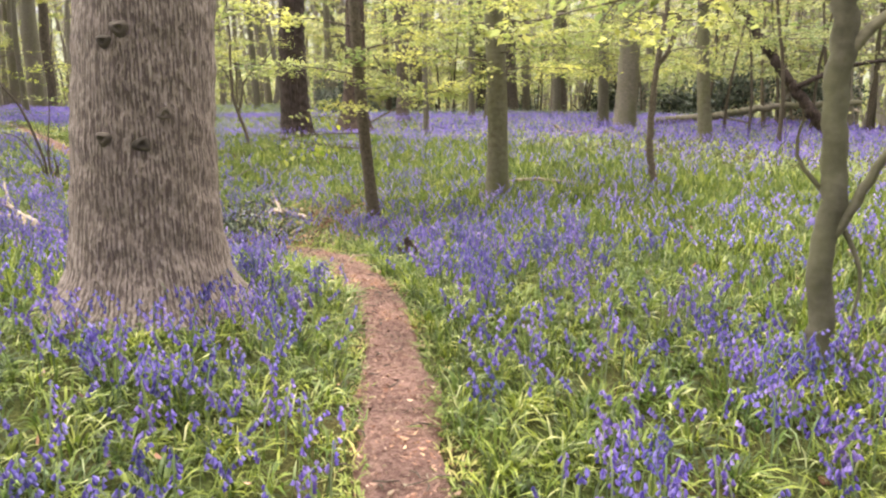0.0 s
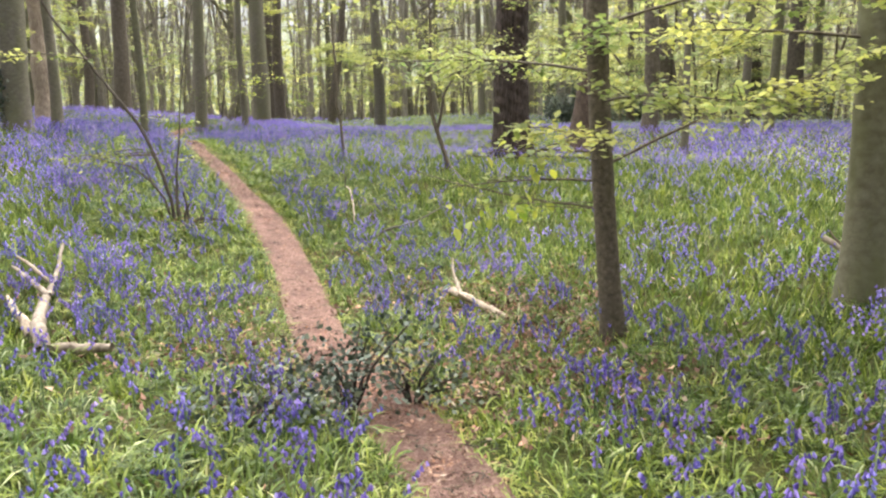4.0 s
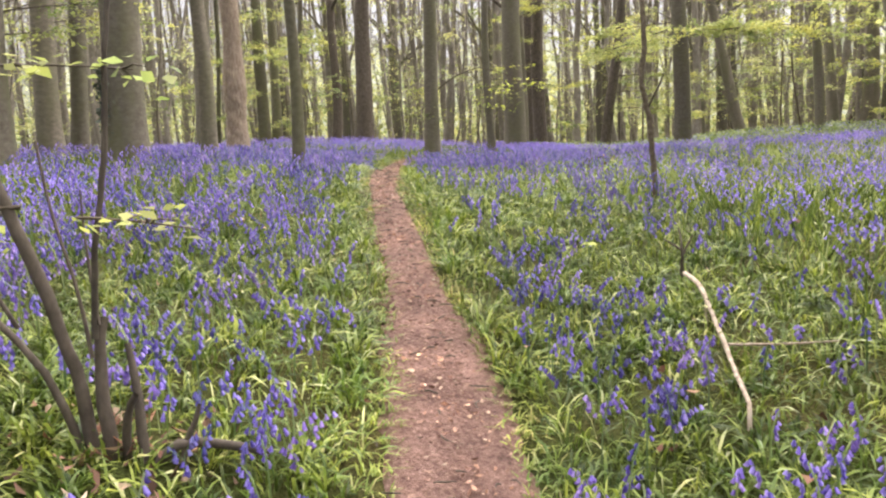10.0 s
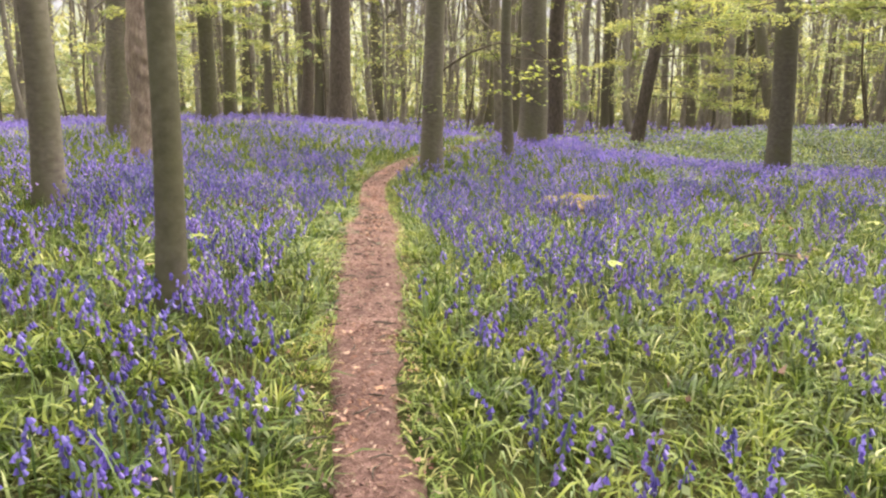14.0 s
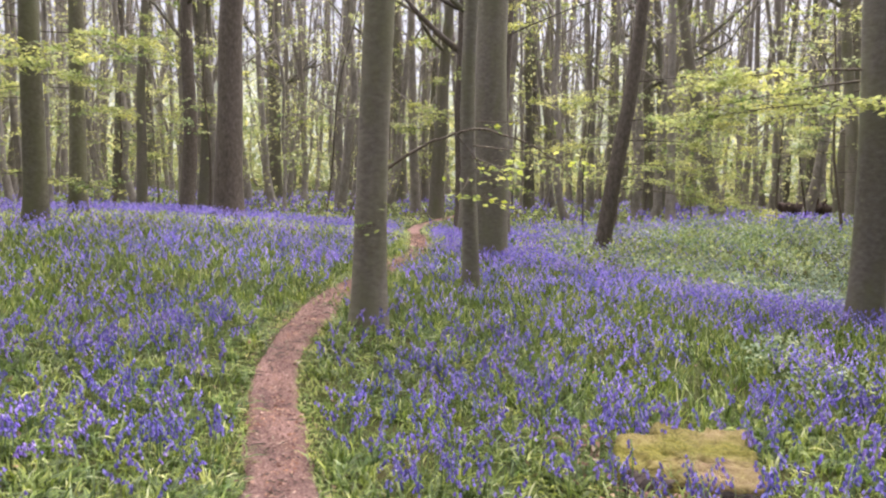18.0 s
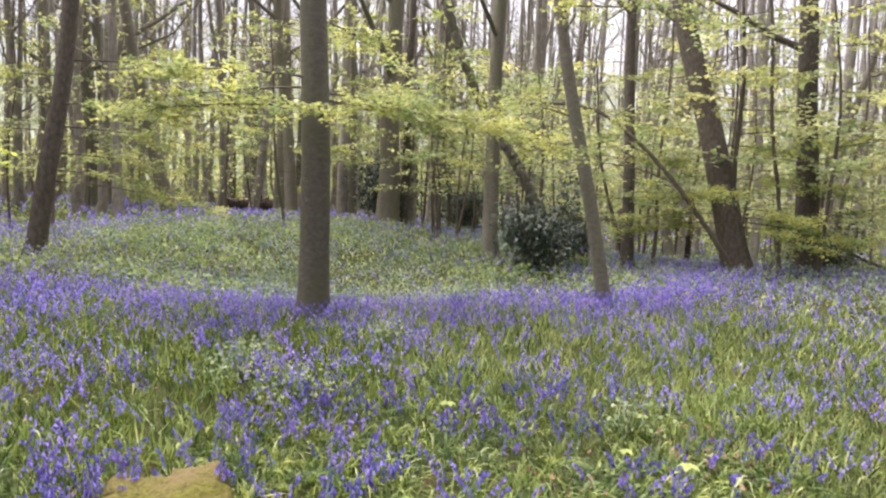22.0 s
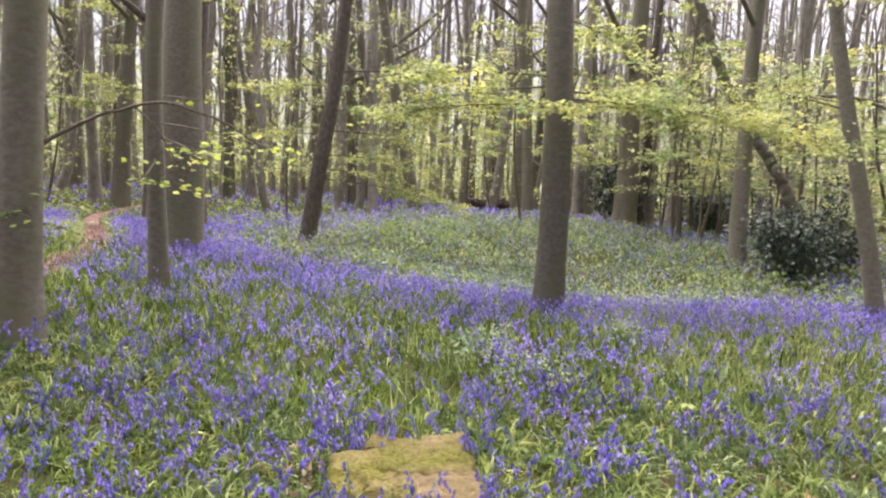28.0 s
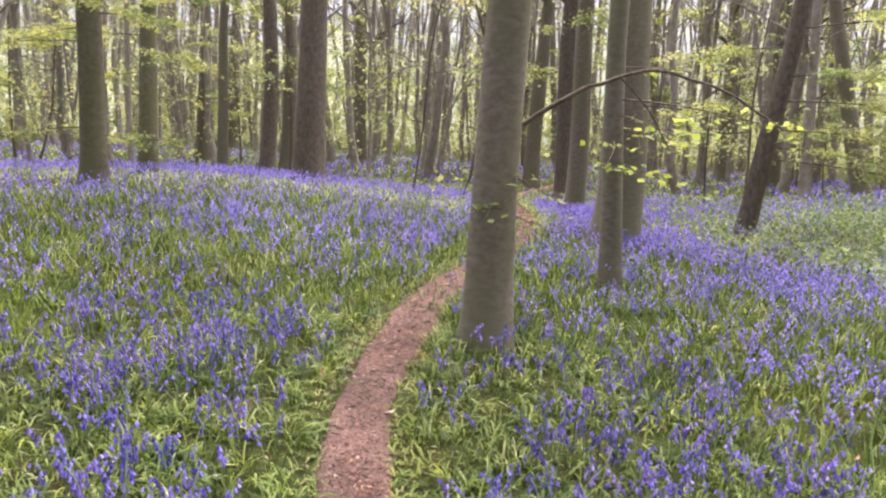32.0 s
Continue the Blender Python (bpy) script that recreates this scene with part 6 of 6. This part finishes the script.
def blades(name, x, y, rng, long, wide, mat, az=None, stand=1.0, fine=False, sunk=0.03):
    """Strap leaves that rise and arch over."""
    n = len(x)
    z = height(x, y)
    az = rng.uniform(0, 2 * math.pi, n) if az is None else az
    a = np.stack([np.cos(az), np.sin(az), np.zeros(n)], 1)
    s = np.stack([-np.sin(az), np.cos(az), np.zeros(n)], 1)
    lg = long * rng.uniform(0.55, 1.25, n)[:, None]
    w = wide * rng.uniform(0.6, 1.35, n)[:, None]
    arch = rng.uniform(0.3, 1.05, n)[:, None]
    rise = rng.uniform(0.55, 0.95, n)[:, None] * stand
    up = np.array([0, 0, 1.0])
    foot = np.stack([x, y, z - sunk], 1)

    def at(t):
        return foot + a * lg * (0.12 * t + 0.75 * arch * t * t) + up * lg * rise * (t * 1.05 - 0.72 * arch * t ** 2.6)

    if not fine:
        p1, p2 = at(0.55), at(1.0)
        v = np.stack([foot + s * w * 0.4, foot - s * w * 0.4, p1 + s * w * 0.5, p1 - s * w * 0.5, p2], 1).reshape(-1, 3)
        k = np.arange(n)[:, None] * 5
        return new(name, mesh_of(name, v, tris=k + np.array([[2, 3, 4]]), quads=k + np.array([[0, 1, 3, 2]]), mats=[mat]))
    p1, p2, p3 = at(0.4), at(0.75), at(1.0)
    dip = up * w * 0.18
    v = np.stack([foot + s * w * 0.35, foot - s * w * 0.35, p1 + s * w * 0.5 - dip, p1 - s * w * 0.5 + dip, p2 + s * w * 0.42 + dip, p2 - s * w * 0.42 - dip, p3], 1).reshape(-1, 3)
    k = np.arange(n)[:, None] * 7
    return new(name, mesh_of(name, v, tris=k + np.array([[4, 5, 6]]), quads=np.concatenate([k + np.array([[0, 1, 3, 2]]), k + np.array([[2, 3, 5, 4]])]), mats=[mat]))


def tufts(rng, x, y, count, spread):
    """Feet and headings of the leaves of many tufts."""
    n = len(x)
    m = np.maximum(3, rng.poisson(count, n))
    k = np.repeat(np.arange(n), m)
    az = rng.uniform(0, 2 * math.pi, len(k))
    out = np.abs(rng.normal(0, spread, len(k)))
    return x[k] + np.cos(az) * out, y[k] + np.sin(az) * out, az + rng.normal(0, 0.5, len(k))


def clustered(rng, x, y, most, spread):
    """Each place turned into one to a few places close together."""
    k = np.repeat(np.arange(len(x)), rng.integers(1, most + 1, len(x)))
    return x[k] + rng.normal(0, spread, len(k)), y[k] + rng.normal(0, spread, len(k))


def spikes(name, x, y, rng, long, wide, mat):
    """Thin upright young leaves, one face each."""
    n = len(x)
    az, z = rng.uniform(0, 2 * math.pi, n), height(x, y)
    s = np.stack([-np.sin(az), np.cos(az), np.zeros(n)], 1) * wide * rng.uniform(0.6, 1.3, n)[:, None]
    foot = np.stack([x, y, z - 0.01], 1)
    lg = long * rng.uniform(0.5, 1.3, n)
    tilt = rng.uniform(0, 2 * math.pi, n), rng.uniform(0.1, 0.9, n)
    tip = foot + np.stack([np.cos(tilt[0]) * tilt[1] * lg, np.sin(tilt[0]) * tilt[1] * lg, lg], 1)
    return new(name, mesh_of(name, np.stack([foot + s, foot - s, tip], 1), tris=np.arange(3 * n).reshape(n, 3), mats=[mat]))


def slivers(places, size, rng, tilt=0.22):
    """Curled narrow scraps of dead leaf and bark lying about: corners and faces."""
    n = len(places)
    az, dip, wide = rng.uniform(0, 2 * math.pi, n), rng.normal(0, tilt, n), rng.uniform(0.12, 0.3, n)[:, None]
    f = np.stack([np.cos(az) * np.cos(dip), np.sin(az) * np.cos(dip), np.sin(dip)], 1)
    roll = rng.normal(0, 0.5, n)[:, None]
    r = np.stack([-np.sin(az), np.cos(az), np.zeros(n)], 1) * np.cos(roll) + np.array([0, 0, 1.0]) * np.sin(roll)
    s = size[:, None]
    curl = np.array([0, 0, 1.0]) * s * rng.uniform(0.0, 0.25, n)[:, None]
    rows = [places - f * s * 0.5 + curl, places - f * s * 0.1 + r * s * wide, places + f * s * 0.5 + curl, places - f * s * 0.05 - r * s * wide]
    return np.stack(rows, 1).reshape(-1, 3), np.arange(n * 4).reshape(n, 4)


def worn(x, y):
    """From 0 to 1: how bare the ground is, with dead leaves between sparse plants, beside the early stretch of the path."""
    return np.exp(-((x + 2.3) ** 2 + (y - 9.2) ** 2) / 2.6) * np.clip(2.2 * lattice(x, y, 0.7, 61) - 0.45, 0, 1)


def plant_all():
    rng = np.random.default_rng(12)
    near, wide_box, far_box = (-17, 4, -3, 24), (-22, 9, -6, 29), (-38, 16, -10, 46)

    def keep(x, y, share, clear=0.0):
        d = from_track(x, y)
        k = (rng.uniform(0, 1, len(x)) < share) & (d > np.interp(y, (2.5, 6.2, 8.2, 9.9, 10.8, 11.6, 13.5, 15.5, 18.1, 19.3, 20.2), (0.17, 0.155, 0.25, 0.29, 0.25, 0.27, 0.18, 0.165, 0.25, 0.25, 0.205)) + clear + 0.1 * lattice(x, y, 0.25, 31)) & (np.hypot((x + 11.08) * 0.86, (y - 20.72) * 0.85) > 0.35)
        return x[k], y[k]

    flowers = "violet-blue bluebells in flower over the woodland floor"
    x, y = field(rng, 37, 0, 2.5, near)
    x, y = keep(x, y, flower_share(x, y), 0.12)
    x, y = clustered(rng, x, y, 5, 0.08)
    tagged(bluebells("bluebells", x, y, rng, 8, True, 0.92), flowers, "flowers", kind="stuff")
    x, y = field(rng, 31, 2.5, 7.5, wide_box)
    x, y = keep(x, y, flower_share(x, y))
    x, y = clustered(rng, x, y, 4, 0.09)
    tagged(bluebells("bluebells", x, y, rng, 5, False, 0.95), flowers, "flowers", kind="stuff")
    x, y = field(rng, 50, 7.5, 18, far_box)
    x, y = keep(x, y, flower_share(x, y), 0.12)
    tagged(bluebells("bluebells", x, y, rng, 3, False, 1.35), flowers, "flowers", kind="stuff")
    x, y = field(rng, 80, 6.0, 20, (-21, 4, 22, 36))
    x, y = keep(x, y, np.exp(-((hollow(x, y) + 0.12) / 0.15) ** 2) * np.clip(0.5 + lattice(x, y, 1.5, 27), 0, 1) * np.interp(x, (-8, -3), (1, 0.5)))
    tagged(bluebells("bluebells", x, y, rng, 3, False, 1.35), "thick violet drift of bluebells along the edge of the hollow", "flowers", kind="stuff")
    x, y = field(rng, 30, 9, 22, (-8, 12, 12, 27))
    x, y = keep(x, y, 0.3 + 0.7 * lattice(x, y, 2.0, 28))
    tagged(bluebells("bluebells", x, y, rng, 3, False, 1.35), "pale lilac drift of bluebells between the far trunks", "flowers", kind="stuff")
    x, y = field(rng, 5.5, 18, 42, (-58, 30, -10, 70))
    x, y = keep(x, y, flower_share(x, y))
    tagged(bluebells("bluebells", x, y, rng, 2, False, 4.2), flowers, "flowers", kind="stuff")

    green = "arching strap leaves of bluebells and grass, fresh green"
    x, y = field(rng, 66, 0, 2.3, near)
    x, y = keep(x, y, (0.5 + 0.5 * lattice(x, y, 0.35, 41)) * (1 - 0.8 * worn(x, y)), 0.05)
    x, y, az = tufts(rng, x, y, 17, 0.055)
    tagged(blades("bluebell_leaves", x, y, rng, 0.215, 0.0105, BLADE, az, 0.92, True), green, "leaves", kind="stuff")
    x, y = field(rng, 34, 2.3, 7.5, wide_box)
    x, y = keep(x, y, 0.5 + 0.5 * lattice(x, y, 0.5, 41))
    x, y, az = tufts(rng, x, y, 11, 0.08)
    tagged(blades("bluebell_leaves", x, y, rng, 0.25, 0.0125, BLADE, az), green, "leaves", kind="stuff")
    x, y = field(rng, 720, 0, 2.6, near)
    x, y = keep(x, y, 0.95 * (1 - 0.7 * worn(x, y)) * (0.55 + 0.45 * lattice(x, y, 0.3, 44)), 0.04)
    tagged(blades("low_leaves", x, y, rng, 0.14, 0.0085, BLADE, None, 1.0, sunk=0.005), "short young leaves that cover the soil", "leaves", kind="stuff")
    x, y = field(rng, 120, 2.6, 7.5, wide_box)
    # In the glade the same leaves take the lightened colour, as if better lit.
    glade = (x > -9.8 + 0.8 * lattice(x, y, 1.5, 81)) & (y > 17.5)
    for k, mat, label in ((~glade, BLADE, "short young leaves that cover the soil"), (glade, LIGHTER_BLADE, "short pale grass of the open glade, lightened in colour to look better lit")):
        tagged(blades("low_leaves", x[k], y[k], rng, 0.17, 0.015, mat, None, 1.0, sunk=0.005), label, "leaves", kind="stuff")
    x, y = field(rng, 330, 2.2, 7.8, wide_box)
    x, y = keep(x, y, 0.75 + 0.25 * lattice(x, y, 0.4, 41))
    # Most blades in the glade also have the extra brightness in their colour.
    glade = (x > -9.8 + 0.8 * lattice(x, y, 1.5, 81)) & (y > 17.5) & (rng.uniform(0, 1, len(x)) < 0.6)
    for k, mat, label in ((~glade, BLADE, "thin upright young leaves between the bluebells"), (glade, LIGHTER_BLADE, "thin pale grass blades of the open glade, lightened in colour to look better lit")):
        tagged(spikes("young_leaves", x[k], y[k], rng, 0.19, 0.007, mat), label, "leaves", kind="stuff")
    n = 26000
    k = rng.integers(0, int(len(CENTRE) * 0.8), n)
    off = rng.choice([-1, 1], n) * (np.interp(CENTRE[k, 1], (2.5, 6.2, 8.2, 9.9, 10.8, 11.6, 13.5, 15.5, 18.1, 19.3, 20.2), (0.14, 0.125, 0.215, 0.255, 0.22, 0.24, 0.15, 0.14, 0.215, 0.215, 0.175)) + np.abs(rng.normal(0, 0.13, n)))
    d = np.gradient(CENTRE, axis=0)[k]
    d /= np.linalg.norm(d, axis=1)[:, None]
    x, y = CENTRE[k, 0] + d[:, 1] * off, CENTRE[k, 1] - d[:, 0] * off
    tagged(blades("verge_grass", x, y, rng, 0.12, 0.008, VERGE, None, 0.7), "short trodden grass and leaves along the path", "grass", kind="stuff")
    # Both far belts hold the paleness of haze in their leaf colour.
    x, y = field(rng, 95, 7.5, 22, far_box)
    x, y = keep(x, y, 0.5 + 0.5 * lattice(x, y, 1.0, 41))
    tagged(blades("bluebell_leaves", x, y, rng, 0.24, 0.028, LIGHTER_BLADE), green, "leaves", kind="stuff")

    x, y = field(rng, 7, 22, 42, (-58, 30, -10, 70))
    tagged(blades("bluebell_leaves", x, y, rng, 0.3, 0.1, LIGHTER_BLADE), green, "leaves", kind="stuff")
    x, y = field(rng, 150, 5, 24, (-22, 8, 22, 44))
    x, y = keep(x, y, np.clip(hollow(x, y), 0, 1) * np.clip(3.2 * lattice(x, y, 0.9, 71) ** 1.6 * (0.3 + 1.1 * lattice(x, y, 3.0, 72)), 0.1, 1.4))
    p = np.stack([x, y, height(x, y) + rng.uniform(0.05, 0.3, len(x))], 1)
    ex, ey = field(rng, 42, 9, 30, (-6, 12, 24, 46))
    k = hollow(ex, ey) < 0.1
    p = np.concatenate([p, np.stack([ex[k], ey[k], height(ex[k], ey[k]) + rng.uniform(0.08, 0.3, int(k.sum()))], 1)])
    v, q = leaves(np.repeat(p, 3, 0) + rng.normal(0, 0.06, (3 * len(p), 3)), 0.055, rng, 0.6)
    tagged(new("woodland_herbs", mesh_of("woodland_herbs", v, quads=q, mats=[HERB])), "low green herbs on the slopes of the hollow", "herbs", kind="stuff")
    x, y = field(rng, 9, 7, 24, (-20, 6, 23, 44))
    x, y = keep(x, y, np.clip(hollow(x, y) + 0.3, 0, 1) * np.clip(2.6 * lattice(x, y, 1.7, 74) - 0.9, 0, 1))
    x, y = clustered(rng, x, y, 40, 0.13)
    v, q = leaves(np.stack([x, y, height(x, y) + rng.uniform(0.04, 0.34, len(x))], 1), 0.08, rng, 0.7)
    tagged(new("leafy_herbs", mesh_of("leafy_herbs", v, quads=q, mats=[DOCK])), "fresh green leafy clumps on the bank of the hollow", "herbs", kind="stuff")

    k = rng.integers(0, int(len(CENTRE) * 0.8), 42000)
    k = k[rng.uniform(0, 1, len(k)) < np.interp(CENTRE[k, 1], (8.5, 10, 11.5, 13), (1, 0.35, 0.35, 0.9))]
    n = len(k)
    x, y = CENTRE[k, 0] + rng.normal(0, 0.12, n), CENTRE[k, 1] + rng.normal(0, 0.12, n)
    p = np.stack([x, y, height(x, y) + rng.uniform(0.0, 0.018, n)], 1)
    v, q = slivers(p, rng.choice([0.013, 0.023, 0.04], n, p=[0.52, 0.38, 0.1]), rng)
    tagged(new("path_litter", mesh_of("path_litter", v, quads=q, mats=[CHIP])), "dry brown leaf fragments and chips on the path", "leaf litter", kind="stuff")
    n = 900
    k = rng.integers(0, int(len(CENTRE) * 0.8), n)
    bits = []
    for c in k:
        x, y, a, lg = CENTRE[c, 0] + rng.normal(0, 0.16), CENTRE[c, 1] + rng.normal(0, 0.16), rng.uniform(0, 6.3), rng.uniform(0.03, 0.11)
        s = np.array([x, y, float(height(x, y)) + 0.012])
        bits.append(tube(np.stack([s, s + [math.cos(a) * lg / 2, math.sin(a) * lg / 2, 0.006], s + [math.cos(a + 0.3) * lg, math.sin(a + 0.3) * lg, 0.002]]), np.array([0.003, 0.004, 0.002]), 4))
    v, q = joined(bits)
    tagged(new("path_twigs", mesh_of("path_twigs", v, quads=q, mats=[TWIG])), "thin broken twigs strewn along the path", "twigs", kind="stuff")
    n = 420
    p = np.stack([-11.06 + rng.normal(0, 0.3, n), 20.36 + rng.normal(0, 0.09, n), np.zeros(n)], 1)
    p[:, 2] = height(p[:, 0], p[:, 1]) + rng.uniform(0.01, 0.05, n)
    v, q = leaves(p, 0.035, rng, 0.5)
    tagged(new("rotten_chips", mesh_of("rotten_chips", v, quads=q, mats=[CHIP])), "dark crumbled wood and dead leaves before the mossy stump", "leaf litter", kind="stuff")
    x, y = field(rng, 5, 0.4, 4.5, near)
    for cx, cy, r, n in ((-2.6, 8.9, 0.35, 260), (-2.1, 9.9, 0.4, 260), (-3.9, 8.6, 0.3, 140), (-4.3, 12.0, 0.25, 120), (-8.9, 20.9, 0.3, 90), (-6.3, 11.25, 0.2, 120), (-13.1, 17.56, 0.35, 260), (-8.84, 13.27, 0.2, 130), (-3.2, 10.6, 0.3, 220), (-2.75, 10.45, 0.25, 200), (-4.05, 8.2, 0.3, 220), (-7.6, 21.3, 0.25, 120), (-11.6, 20.8, 0.15, 90)):
        x, y = np.append(x, rng.normal(cx, r, n)), np.append(y, rng.normal(cy, r, n))
    ex, ey = field(rng, 1100, 0.2, 3.0, (-6, 0.5, 6, 13))
    k = rng.uniform(0, 1, len(ex)) < worn(ex, ey)
    x, y = np.append(x, ex[k]), np.append(y, ey[k])
    p = np.stack([x, y, height(x, y) + rng.uniform(0.005, 0.06, len(x))], 1)
    v, q = slivers(p, rng.uniform(0.035, 0.075, len(x)), rng, 0.55)
    tagged(new("dead_leaves", mesh_of("dead_leaves", v, quads=q, mats=[CHIP])), "scattered dead brown leaves caught among the green", "leaf litter", kind="stuff")


plant_all()
